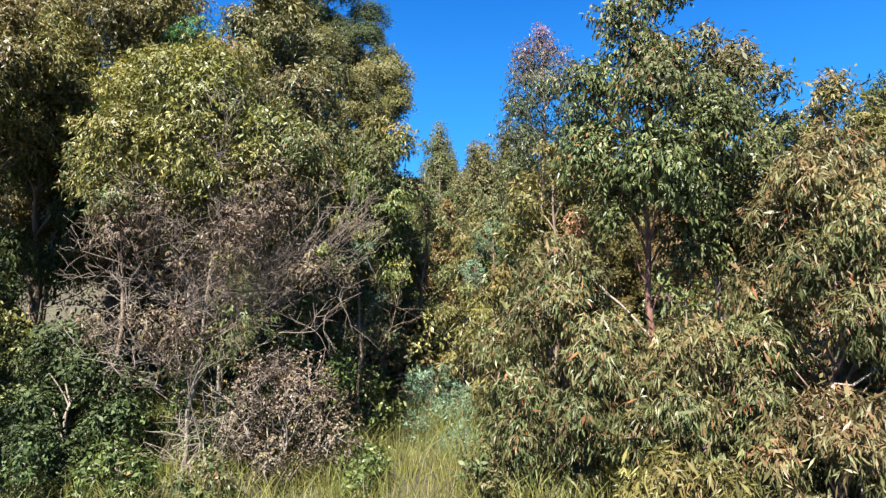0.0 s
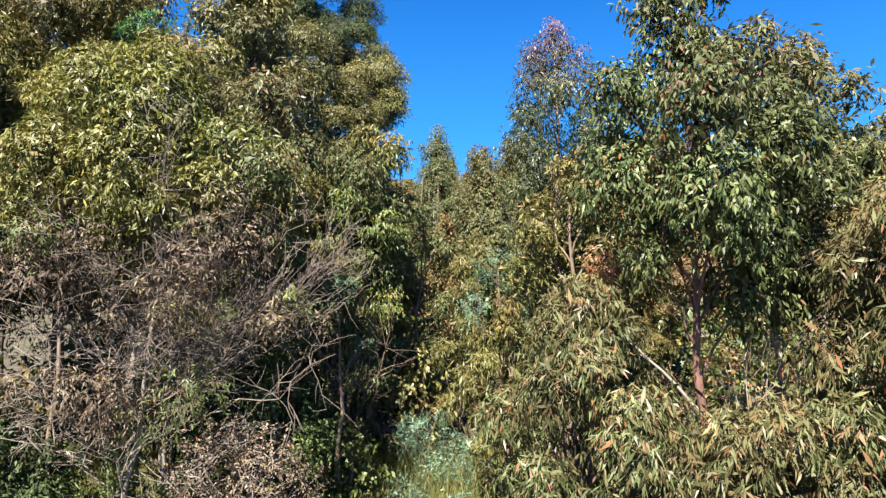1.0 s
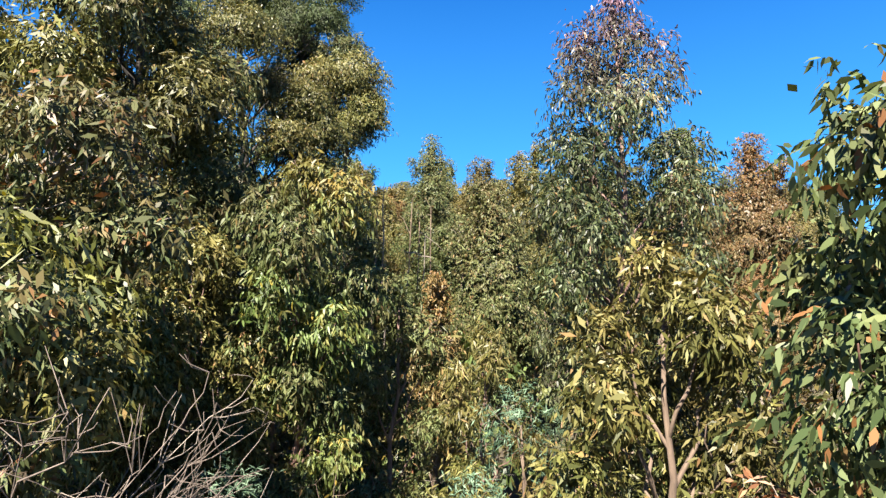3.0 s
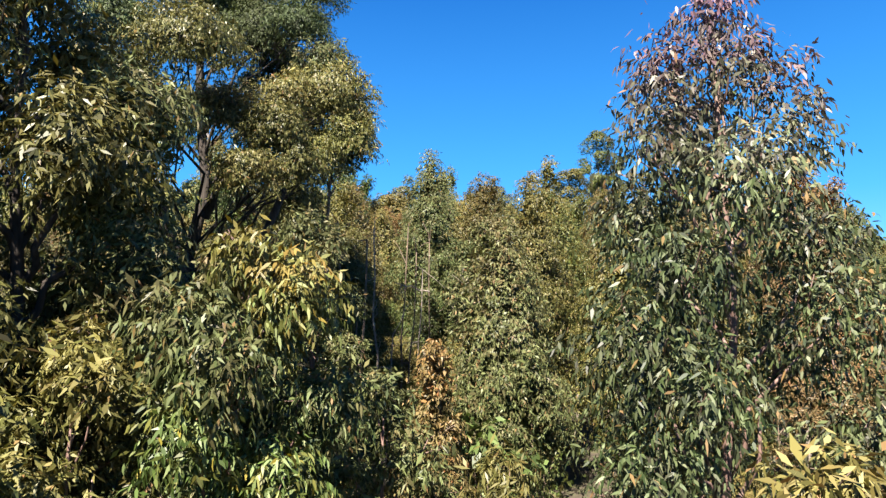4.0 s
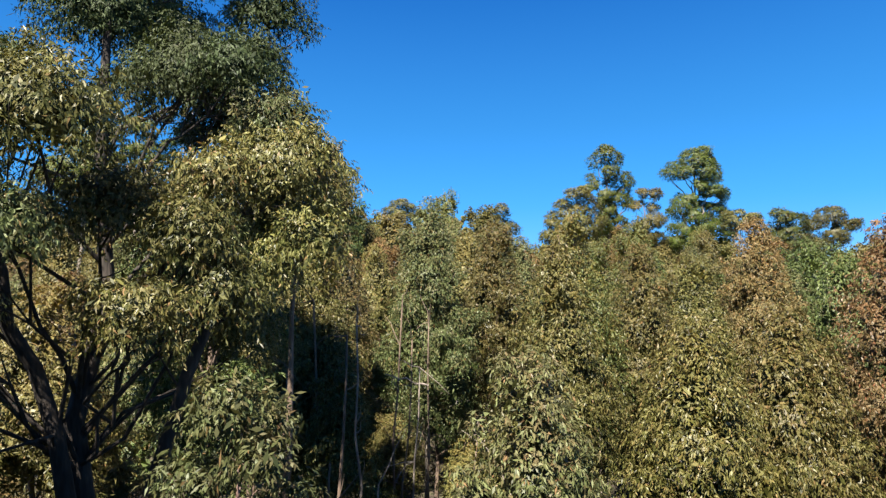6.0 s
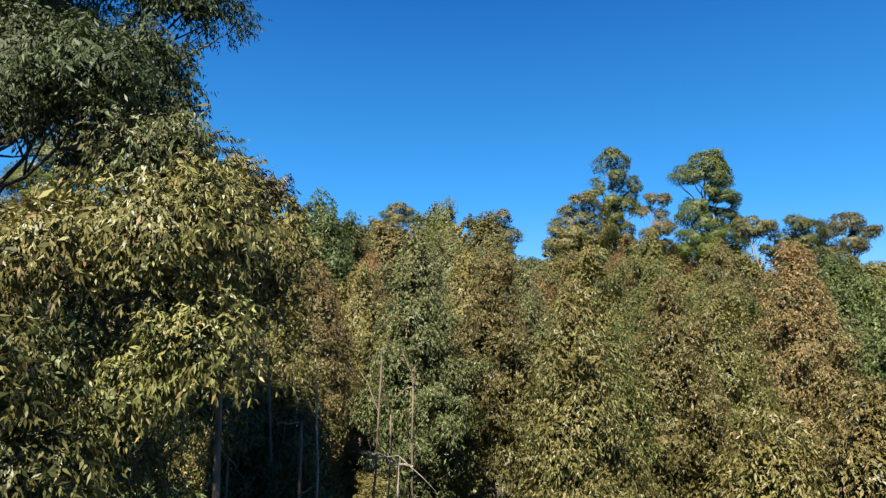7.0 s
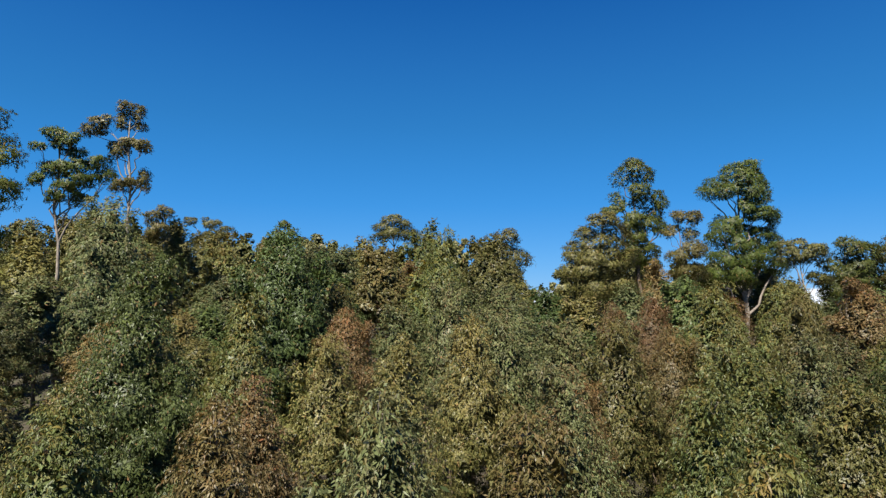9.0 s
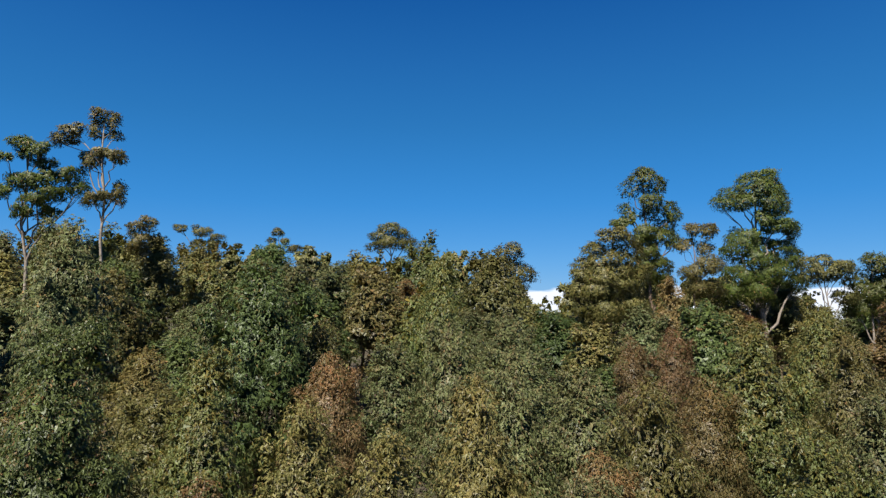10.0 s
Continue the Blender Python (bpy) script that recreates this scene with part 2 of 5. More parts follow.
def wander(rng, a, b, n, wob, sag=0.0):
    """A crooked line from a to b; sag > 0 lets it rise first and level out."""
    a, b = np.asarray(a, float), np.asarray(b, float)
    s = np.linspace(0, 1, n)[:, None]
    p = a + (b - a) * s
    d = rng.normal(0, 1, (n, 3)) * wob * np.sin(np.pi * s) ** 0.5
    p = p + d
    p[:, 2] += -sag * np.sin(np.pi * s[:, 0])
    return p


def leaves(name, rng, clumps, mat, per_m2, length, width, droop=0.8, per_sprig=7, fine=False, shell=0.25, young=None, sprig=0.24, lay=0.9, rise=0.25, back=0.45, low=(0.0, 1.0), core=1, broad=1.15, others=None, flat=0.4, tri=False, under=-1.0, body=0.62, mixed=0.3, deep=0.10, bumpy=1.0):
    """Foliage: sprigs set in ellipsoid clumps, with hanging lance-shaped leaves along each of them."""
    base, out_dir, ya = [], [], []
    for c, r in clumps:
        c, r = np.asarray(c, float), np.asarray(r, float)
        n = max(3, int(per_m2 * 4.2 * np.pi * (r[0] * r[1] * r[2]) ** (2 / 3) / per_sprig))
        d = unit(rng.normal(0, 1, (n, 3)) + np.array([0, 0, rise]))
        bump = 1 + bumpy * 0.22 * np.sin(d[:, :1] * 5 + c[0] * 3) * np.sin(d[:, 1:2] * 6 + c[1] * 5) + bumpy * 0.15 * np.sin(d[:, 2:] * 7 + c[2] * 4)
        d[:, 2] = np.where(d[:, 2] < under, -d[:, 2], d[:, 2])
        p = c + d * r * bump * rng.uniform(0, 1, (n, 1)) ** shell
        # leaves stand only on the outside of the crown, none within a neighbouring clump
        free = np.ones(n, bool)
        for c2, r2 in (clumps if others is None else others):
            gap = np.asarray(c2, float) - c
            if 1e-6 < gap @ gap < (r.max() * 1.4 + max(r2)) ** 2:
                free &= (((p - c - gap) / np.asarray(r2, float)) ** 2).sum(1) > 0.66
        p, d, n = p[free], d[free], int(free.sum())
        base.append(p)
        out_dir.append(d)
        y = rng.uniform(0, 1, n) ** 3 * mixed
        if young is not None:
            y = np.clip(y + young(p, d, rng), 0, 1)
        ya.append(y)
    base, out_dir, ya = np.concatenate(base), np.concatenate(out_dir), np.concatenate(ya)
    # the side away from the light is thinner, and so is the shaded lower part
    lo, hi = base.min(axis=0), base.max(axis=0)
    far_side = np.clip((base[:, 1] - lo[1]) / max(hi[1] - lo[1], 0.1) * 2 - 0.9, 0, 1)
    keep = 1 - (1 - back) * np.minimum(far_side * 1.6, 1)
    keep *= np.where(base[:, 2] < lo[2] + (hi[2] - lo[2]) * low[0], low[1], 1)
    keep = rng.uniform(0, 1, len(base)) < keep
    base, out_dir, ya = base[keep], out_dir[keep], ya[keep]
    n, k = len(base), per_sprig
    sd = unit(out_dir + rng.normal(0, 0.55, (n, 3)) + np.array([0, 0, 0.1]))
    along = (np.arange(k) + 0.5) / k
    slen = sprig * rng.uniform(0.6, 1.3, (n, 1, 1))
    b = base[:, None] + sd[:, None] * (along[None, :, None] - 0.4) * slen
    b[..., 2] -= 0.35 * sprig * along[None] ** 2
    side = unit(rng.normal(0, 1, (n, k, 3)))
    half = np.maximum(hi - lo, 0.2) * 0.5
    face = unit(unit((base - (lo + hi) * 0.5) / half) * 0.9 + out_dir * 0.8 + np.array([0, 0, 0.25]))
    ld = unit(sd[:, None] * 0.55 + side * 0.75 + np.array([0, 0, -1.0]) * droop * rng.uniform(0.4, 1.3, (n, k, 1)))
    ld = unit(ld - face[:, None] * ((ld * face[:, None]).sum(-1, keepdims=True) * flat))
    wd = unit(np.cross(ld, face[:, None] * lay + rng.normal(0, 0.6, (n, k, 3))))
    # every blade turns its upper side out of the crown
    wd = wd * np.where((np.cross(ld, wd) * face[:, None]).sum(-1, keepdims=True) < 0, -1, 1)
    ll = length * rng.uniform(0.55, 1.2, (n, k, 1))
    ww = width * rng.uniform(0.7, 1.2, (n, k, 1))
    b, ld, wd, ll, ww = (a.reshape(n * k, -1) for a in (b, ld, wd, ll, ww))
    nrm = np.cross(ld, wd)
    shade = unit(nrm * (1 - body) + np.repeat(face, k, axis=0) * body)
    sw = rng.normal(0, 0.10, (n * k, 1)) * ll
    fall = np.array([0, 0, -1.0]) * ll * 0.10
    if fine:
        vs = [b,
              b + ld * ll * 0.30 + wd * ww * 0.5 + nrm * sw * 0.5, b + ld * ll * 0.30 - wd * ww * 0.5 + nrm * sw * 0.5,
              b + ld * ll * 0.66 + wd * (ww * 0.38) + nrm * sw + fall * 0.5, b + ld * ll * 0.66 - wd * (ww * 0.38) + nrm * sw + fall * 0.5,
              b + ld * ll + nrm * sw * 0.4 + fall * 1.6]
        i = np.arange(n * k)[:, None] * 6
        f = np.concatenate([i + np.array([[0, 2, 1, 1]]), i + np.array([[1, 2, 4, 3]]), i + np.array([[3, 4, 5, 5]])], 1).reshape(-1, 4)
        nv = 6
    elif tri:
        vs = [b - wd * ww * 0.5, b + wd * ww * 0.5, b + ld * ll + fall]
        f = np.arange(n * k)[:, None] * 3 + np.array([[0, 2, 1, 1]])
        nv = 3
    else:
        vs = [b, b + ld * ll * 0.42 - wd * ww * 0.5 + nrm * sw, b + ld * ll + fall, b + ld * ll * 0.42 + wd * ww * 0.5 + nrm * sw]
        f = np.arange(n * k)[:, None] * 4 + np.array([[0, 1, 2, 3]])
        nv = 4
    # the winding follows the upper side
    a3 = np.stack(vs, 1)
    q = f.reshape(n * k, -1, 4)[0, 0]
    g = np.cross(a3[:, q[1]] - a3[:, q[0]], a3[:, q[2]] - a3[:, q[0]])
    if (g * nrm).sum() < 0:
        f = np.where((f[:, 2] == f[:, 3])[:, None], f[:, [1, 0, 2, 2]], f[:, ::-1])
    sprig_age = ya
    co, ya, no = a3.reshape(-1, 3), np.repeat(ya, k * nv), np.repeat(shade, nv, axis=0)
    # behind each sprig a few broader leaves close the crown
    if core:
        p = np.repeat(base, core, axis=0) - np.repeat(face, core, axis=0) * (0.03 + deep * min(1.0, half.min()) * rng.uniform(0.5, 1.4, (n * core, 1))) + rng.normal(0, 0.5 * sprig, (n * core, 3))
        d = np.repeat(face, core, axis=0)
        u = unit(np.cross(d, rng.normal(0, 1, (n * core, 3))) + np.array([0, 0, -0.5 * droop]))
        w = unit(np.cross(d + rng.normal(0, 0.35, d.shape), u))
        s = broad * rng.uniform(0.7, 1.3, (n * core, 1))
        a3 = np.stack([p - u * s * length * 0.5, p - w * s * width * 0.6, p + u * s * length * 0.5, p + w * s * width * 0.6], 1)
        m = np.array([0, 1, 2, 3])
        if tri:
            a3 = np.stack([p - u * s * length * 0.4 - w * s * width * 0.6, p - u * s * length * 0.4 + w * s * width * 0.6, p + u * s * length * 0.6], 1)
            m = np.array([0, 1, 2, 2])
        if (np.cross(a3[:, 1] - a3[:, 0], a3[:, 2] - a3[:, 0]) * d).sum() < 0:
            a3 = a3[:, ::-1]
        q = a3.shape[1]
        f = np.concatenate([f, np.arange(len(p))[:, None] * q + m[None] + len(co)])
        co, no = np.concatenate([co, a3.reshape(-1, 3)]), np.concatenate([no, np.repeat(d, q, axis=0)])
        ya = np.concatenate([ya, np.repeat(sprig_age, core * q)])
    return arrays_mesh(name, co, f, mat, ya, no)


def child(name, me, parent, label=""):
    ob = new(name, me)
    ob.parent = parent
    return tagged(ob, label=label, kind="stuff" if name in ("foliage_clump", "crown", "twigs") else "")


def ground_z(x, y):
    yy = min(max(y, -40), 135)
    z = -0.6 + 0.02 * yy + 0.0007 * yy * max(yy, 0)
    z -= max(0.0, y - 135) * 0.06
    f = min(max((y - 35) / 40, 0), 1)
    z -= 0.06 * min(max(x - 2, 0), 60) * f
    z += 0.03 * min(max(-x, 0), 60) * f
    return z + 0.12 * math.sin(x * 0.7 + 1) * math.cos(y * 0.6)


def crown_clumps(rng, n, cx, cy, z0, z1, R, shape="ovate", size=0.34):
    """Clump centres and radii that fill a crown's envelope between two heights."""
    res = []
    for i in range(n):
        h = (i + rng.uniform(0.2, 0.8)) / n
        if shape == "cone":
            w = R * (1 - h) ** 0.75 * (0.45 + 0.55 * min(1, h / 0.2))
        elif shape == "dome":
            w = R * math.sqrt(max(0.01, 1 - (max(0, h - 0.30) / 0.70) ** 2)) * (0.6 + 0.4 * min(1, h / 0.3))
        else:
            w = R * math.sqrt(max(0.01, 1 - (max(0, h - 0.42) / 0.58) ** 2.3)) * (0.5 + 0.5 * min(1, h / 0.4))
        a = i * 2.39996 + rng.uniform(-0.5, 0.5)
        rr = max(0, w - size * R * 0.55) * rng.uniform(0.5, 1.0) ** 0.35
        s = size * R * rng.uniform(0.8, 1.25) * (0.8 + 0.3 * w / R)
        res.append(((cx + rr * math.cos(a), cy + rr * math.sin(a), z0 + (z1 - z0) * h - s * 0.3), (s, s, s * 0.95)))
    return res


def head_clumps(rng, n, cx, cy, z0, z1, R, shape="dome"):
    """A closed, rounded crown: big bodies up the axis and lumps all over them."""
    def wide(h):
        if shape == "cone":
            return R * (1 - h) ** 0.7 * (0.55 + 0.45 * min(1, h / 0.25)) + 0.1 * R
        q = 0.24 if shape == "dome" else 0.34
        return R * max(0.02, 1 - max(0, h - q) / (1 - q)) ** (0.60 if shape == "dome" else 0.74) * (0.6 + 0.4 * min(1, h / q))

    L = z1 - z0
    res = []
    ph = rng.uniform(0, 6.28, 3)
    for h in (0.12, 0.36, 0.58, 0.76):
        w = wide(h) * 0.84
        res.append(((cx + 0.1 * R * math.sin(ph[0] + 4 * h), cy + 0.1 * R * math.cos(ph[1] + 3 * h), z0 + L * h), (w, w, min(L * 0.17, w * 1.2))))
    for i in range(n):
        h = 0.06 + 0.90 * ((i + rng.uniform(0.0, 1.0)) / n) ** 0.85
        a = i * 2.39996 + rng.uniform(-0.6, 0.6)
        w = wide(h) * (1 + 0.07 * math.sin(2 * a + ph[0] + 2 * h) + 0.06 * math.sin(3 * a + ph[1] - 5 * h))
        s = R * rng.uniform(0.18, 0.30)
        rr = max(0.0, w - s * rng.uniform(0.82, 1.0))
        res.append(((cx + rr * math.cos(a), cy + rr * math.sin(a), z0 + L * h - s * 0.35), (s, s, s * rng.uniform(0.8, 1.15))))
    for i in range(3):  # loose sprays beyond the outline
        h, a, s = rng.uniform(0.45, 0.98), rng.uniform(0, 6.28), R * rng.uniform(0.10, 0.17)
        w = wide(h) + 0.06 * R
        res.append(((cx + w * math.cos(a), cy + w * math.sin(a), z0 + L * h + s), (s, s, s * 1.3)))
    return res


def build_tree(name, label, category, group, seed, base, axis_top, trunk_r, clumps, bark, leaf, foot=None, split=True, limb_from=0.3, thin=True,
               limb_r=0.35, twigs=3, wob=0.06, every=1, steep=0.5):
    """A tree: an Empty at its foot with trunk, limbs and foliage. base: x, y; axis_top: the trunk's upper end; leaf: settings for leaves()."""
    rng = np.random.default_rng(seed)
    gz = ground_z(*base) if foot is None else foot
    o = np.array([base[0], base[1], gz])
    root = tagged(new(name), label, category, group)
    root.empty_display_size = 0.2
    root.location = o
    top = np.asarray(axis_top, float) - o
    n = 9
    trunk = wander(rng, (0, 0, -0.15), top, n, wob)
    local = [(np.asarray(c, float) - o, np.asarray(r, float)) for c, r in clumps]
    lines = []
    for c, r in local[::every]:
        hd = math.hypot(c[0] - top[0] * 0.5, c[1] - top[1] * 0.5)
        zs = min(max(c[2] - steep * hd - 0.5 - 0.6 * r[2], limb_from * top[2]), top[2] * 0.93)
        f = zs / top[2]
        idx = f * (n - 1)
        i0 = min(int(idx), n - 2)
        a = trunk[i0] + (trunk[i0 + 1] - trunk[i0]) * (idx - i0)
        r_here = trunk_r * (1 - 0.82 * f)
        r0 = max(0.012, min(r_here * 0.75, trunk_r * limb_r * (0.6 + 0.5 * r[0])))
        path = wander(rng, a, c, 6, 0.05 * np.linalg.norm(c - a), sag=-0.04 * np.linalg.norm(c - a))
        group_lines = [(path, r0, r0 * 0.35)]
        for _ in range(twigs):
            d = unit(rng.normal(0, 1, 3) + np.array([0, 0, 0.2]))
            st = path[rng.integers(3, 6)]
            group_lines.append((wander(rng, st, c + d * r * 0.85, 4, 0.04), r0 * 0.4, 0.004))
        lines.append(group_lines)
    stem = [(trunk, trunk_r, trunk_r * 0.18)]
    child("trunk", tubes("trunk", stem if split else stem + sum(lines, []), bark, 8 if split else 5), root)
    if split:
        for k, (gl, (c, r)) in enumerate(zip(lines, local)):
            limb = child("limb", tubes("limb", gl, bark, 5), root)
            kw = dict(leaf)
            mat, upper = kw.pop("mat"), kw.pop("upper", None)
            if isinstance(mat, tuple):
                mat = mat[k % len(mat)]
            # clumps above a given height get leaves with painted-in shade
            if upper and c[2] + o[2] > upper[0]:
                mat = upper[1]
            child("foliage_clump", leaves("foliage_clump", rng, [(c, r)], mat, others=local, **kw), root)
    else:
        kw = dict(leaf)
        mat = kw.pop("mat")
        child("crown", leaves("crown", rng, local, mat, **kw), root)
    return root


def tips(z0, z1, amount, outer=0.5):
    """New growth towards the top of a crown and on its outside."""
    def f(p, d, rng):
        h = np.clip((p[:, 2] - z0) / (z1 - z0), 0, 1)
        return amount * (h ** 2) * (0.3 + 0.7 * rng.uniform(0, 1, len(p)) ** 0.7) * (1 - outer + outer * np.clip(d[:, 2] + 0.3, 0, 1))
    return f


# ---- ground ----
xs = np.concatenate([np.linspace(-900, -60, 22), np.linspace(-56, 56, 113), np.linspace(60, 900, 22)])
ys = np.concatenate([np.linspace(-900, -24, 20), np.linspace(-20, 140, 161), np.linspace(145, 1400, 30)])
gx, gy = np.meshgrid(xs, ys)
gz = np.vectorize(ground_z)(gx, gy) + np.random.default_rng(3).normal(0, 0.03, gx.shape)
cols, rows_n = len(xs), len(ys)
gi = (np.arange(rows_n - 1)[:, None] * cols + np.arange(cols - 1)[None]).ravel()
me = arrays_mesh("ground", np.stack([gx, gy, gz], -1).reshape(-1, 3), np.stack([gi, gi + 1, gi + cols + 1, gi + cols], -1), M_GROUND)
me.polygons.foreach_set("use_smooth", np.ones(len(me.polygons), bool))
tagged(new("ground", me), "brown forest floor of soil and leaf litter, rising to a ridge", "ground", kind="structure")

# ---- leaf kinds ----
NEAR = dict(body=0.1, broad=1.4, deep=0.2, lay=0.5, shell=0.4, mixed=0.55, per_m2=400, length=0.12, width=0.030, droop=0.8, per_sprig=8, back=0.3)
MIDA = dict(bumpy=0.5, body=0.2, broad=1.75, core=3, deep=0.55, shell=0.45, mixed=0.6, flat=0.3, lay=0.4, rise=0.4, per_m2=430, length=0.098, width=0.029, droop=1.1, per_sprig=6, sprig=0.20, back=0.2)
MIDB = dict(bumpy=0.5, body=0.5, broad=1.75, core=3, deep=0.55, shell=0.45, mixed=0.6, flat=0.3, lay=0.4, rise=0.4, per_m2=330, length=0.100, width=0.031, droop=1.0, per_sprig=6, sprig=0.20, low=(0.4, 0.3), back=0.15)
MIDC = dict(bumpy=0.5, body=0.5, broad=1.75, core=3, deep=0.55, shell=0.45, mixed=0.6, flat=0.3, lay=0.5, rise=0.4, per_m2=300, length=0.110, width=0.038, droop=0.9, per_sprig=6, sprig=0.20, low=(0.4, 0.25), back=0.12, tri=True)
MIDD = dict(bumpy=0.5, body=0.5, broad=2.2, core=2, deep=0.5, shell=0.35, mixed=0.6, flat=0.5, lay=0.8, rise=0.4, per_m2=150, length=0.14, width=0.055, droop=0.7, per_sprig=5, sprig=0.2, low=(0.5, 0.2), back=0.12, tri=True)
FAR = dict(broad=1.8, flat=0.7, lay=1.2, per_m2=190, length=0.14, width=0.055, droop=0.4, per_sprig=5, sprig=0.2, back=0.2, core=1, rise=0.35, tri=True)


def near(mat, **kw):
    d = dict(NEAR, mat=mat) | kw
    d["per_m2"] *= 1.6
    return d


# ---- the trees that stand apart in the foreground ----
def rgen(seed):
    return np.random.default_rng(seed)


FRONT = "young eucalyptus trees at the forest edge"
BUSHES = "shrubs at the forest edge"

# wide multi-stemmed tree with a yellow-green crown over bare grey branches
r = rgen(11)
cl = crown_clumps(r, 28, -4.85, 12.7, 4.4, 8.1, 2.6, "dome", 0.27)
cl += [((-2.9, 12.2, 5.5), (0.7, 0.7, 0.55)), ((-6.9, 12.3, 5.6), (0.8, 0.8, 0.6)), ((-3.6, 11.8, 5.0), (0.7, 0.7, 0.5)),
       ((-2.6, 12.8, 6.3), (0.6, 0.6, 0.5)), ((-4.9, 10.9, 5.8), (0.65, 0.6, 0.5)), ((-3.1, 11.3, 5.9), (0.6, 0.6, 0.5)), ((-2.7, 11.6, 4.8), (0.5, 0.5, 0.45)), ((-3.4, 10.8, 5.4), (0.5, 0.5, 0.4)), ((-2.6, 11.1, 5.6), (0.5, 0.5, 0.4)), ((-2.4, 11.4, 5.2), (0.45, 0.45, 0.4)), ((-4.2, 10.6, 5.0), (0.5, 0.45, 0.4)), ((-3.1, 12.6, 7.2), (0.7, 0.7, 0.6)), ((-6.6, 12.6, 7.4), (0.7, 0.7, 0.6))]
build_tree("eucalyptus_tree", "spreading eucalyptus with a yellow-green crown over bare grey branches", "tree", FRONT, 11, (-5.06, 12.0),
           (-4.7, 12.2, 7.4), 0.16, cl, B_GREY, near((M_YELLOW, M_HANG, M_OLIVE, M_YELLOW, M_HANG), young=tips(4.5, 8.3, 0.5), per_m2=420, length=0.115, width=0.030), limb_from=0.16, limb_r=0.32, twigs=9, wob=0.1)

# taller trees behind it
r = rgen(12)
build_tree("eucalyptus_tree", "tall eucalyptus with an olive-brown crown on a dark trunk", "tree", FRONT, 12, (-4.7, 16.5), (-4.5, 16.4, 11.3), 0.15,
           crown_clumps(r, 32, -4.6, 16.4, 4.4, 12.1, 1.7, "ovate", 0.36), B_STRINGY, near((M_OLIVE, M_GREY), young=tips(5, 12.4, 0.7), per_m2=330, length=0.13, width=0.034))
r = rgen(13)
build_tree("eucalyptus_tree", "tall eucalyptus with a dense grey-green crown", "tree", FRONT, 13, (-8.6, 15.5), (-8.3, 15.5, 11.0), 0.17,
           crown_clumps(r, 34, -8.4, 15.6, 4.6, 12.2, 2.4, "ovate", 0.36), B_BROWN, near(M_OLIVE, young=tips(5, 12, 0.4), per_m2=420))
r = rgen(15)
build_tree("eucalyptus_tree", "tall eucalyptus with a dense olive crown and bronze tips", "tree", FRONT, 15, (-11.6, 16.2), (-11.5, 16.2, 11.0), 0.15,
           crown_clumps(r, 26, -11.5, 16.2, 5.0, 11.7, 2.0, "ovate", 0.36), B_BROWN, near(M_BRONZE, young=tips(5, 12, 0.6), per_m2=380))
r = rgen(14)
build_tree("eucalyptus_tree", "shaded deep green tree with a dense dark crown", "tree", FRONT, 14, (-9.6, 14.2), (-9.5, 14.2, 6.8), 0.12,
           crown_clumps(r, 14, -9.5, 14.2, 3.6, 7.4, 1.6, "dome", 0.36), B_BROWN, near(M_DEEP, per_m2=243))
r = rgen(19)
build_tree("eucalyptus_tree", "leaning eucalyptus with a high olive crown over deep shade", "tree", FRONT, 19, (-9.9, 12.8), (-9.5, 12.6, 8.6), 0.11,
           crown_clumps(r, 22, -9.5, 12.6, 6.5, 9.2, 1.8, "dome", 0.34), B_BROWN, near(M_OLIVE, young=tips(6, 9.4, 0.6), per_m2=420), limb_from=0.5)
# two trees out of view on the left, added only to cast shade
for seed, (x, y, top) in enumerate([(-10.6, 8.6, 9.2), (-9.6, 6.6, 7.6)]):
    build_tree("eucalyptus_tree", "leafy eucalyptus with a dense deep green crown", "tree", FRONT, 16 + seed, (x, y), (x, y, top - 0.6), 0.12,
               crown_clumps(rgen(16 + seed), 15, x, y, 3.0, top, 1.7, "dome", 0.38), B_BROWN, near(M_DEEP, per_m2=90, length=0.16, width=0.05))
# ferny wattles between them
for seed, (x, y, z, rad) in enumerate([(-5.6, 13.3, 8.8, 0.6), (-7.0, 13.0, 7.1, 0.5), (-1.85, 13.0, 3.9, 0.4), (1.15, 14.2, 4.3, 0.55)]):
    r = rgen(60 + seed)
    build_tree("wattle_tree", "slender wattle with feathery bright green foliage", "tree", "wattles", 60 + seed, (x + 0.1, y), (x, y, z), 0.06,
               [((x, y, z), (rad, rad, rad * 0.8)), ((x - 0.5, y, z - 0.8), (rad * 0.7,) * 3), ((x + 0.4, y + 0.1, z - 1.0), (rad * 0.6,) * 3)], B_BROWN,
               dict(core=0, per_m2=420, length=0.09, width=0.014, droop=0.1, per_sprig=12, mat=M_FERNY if z > 5 else M_WATTLE, sprig=0.3))

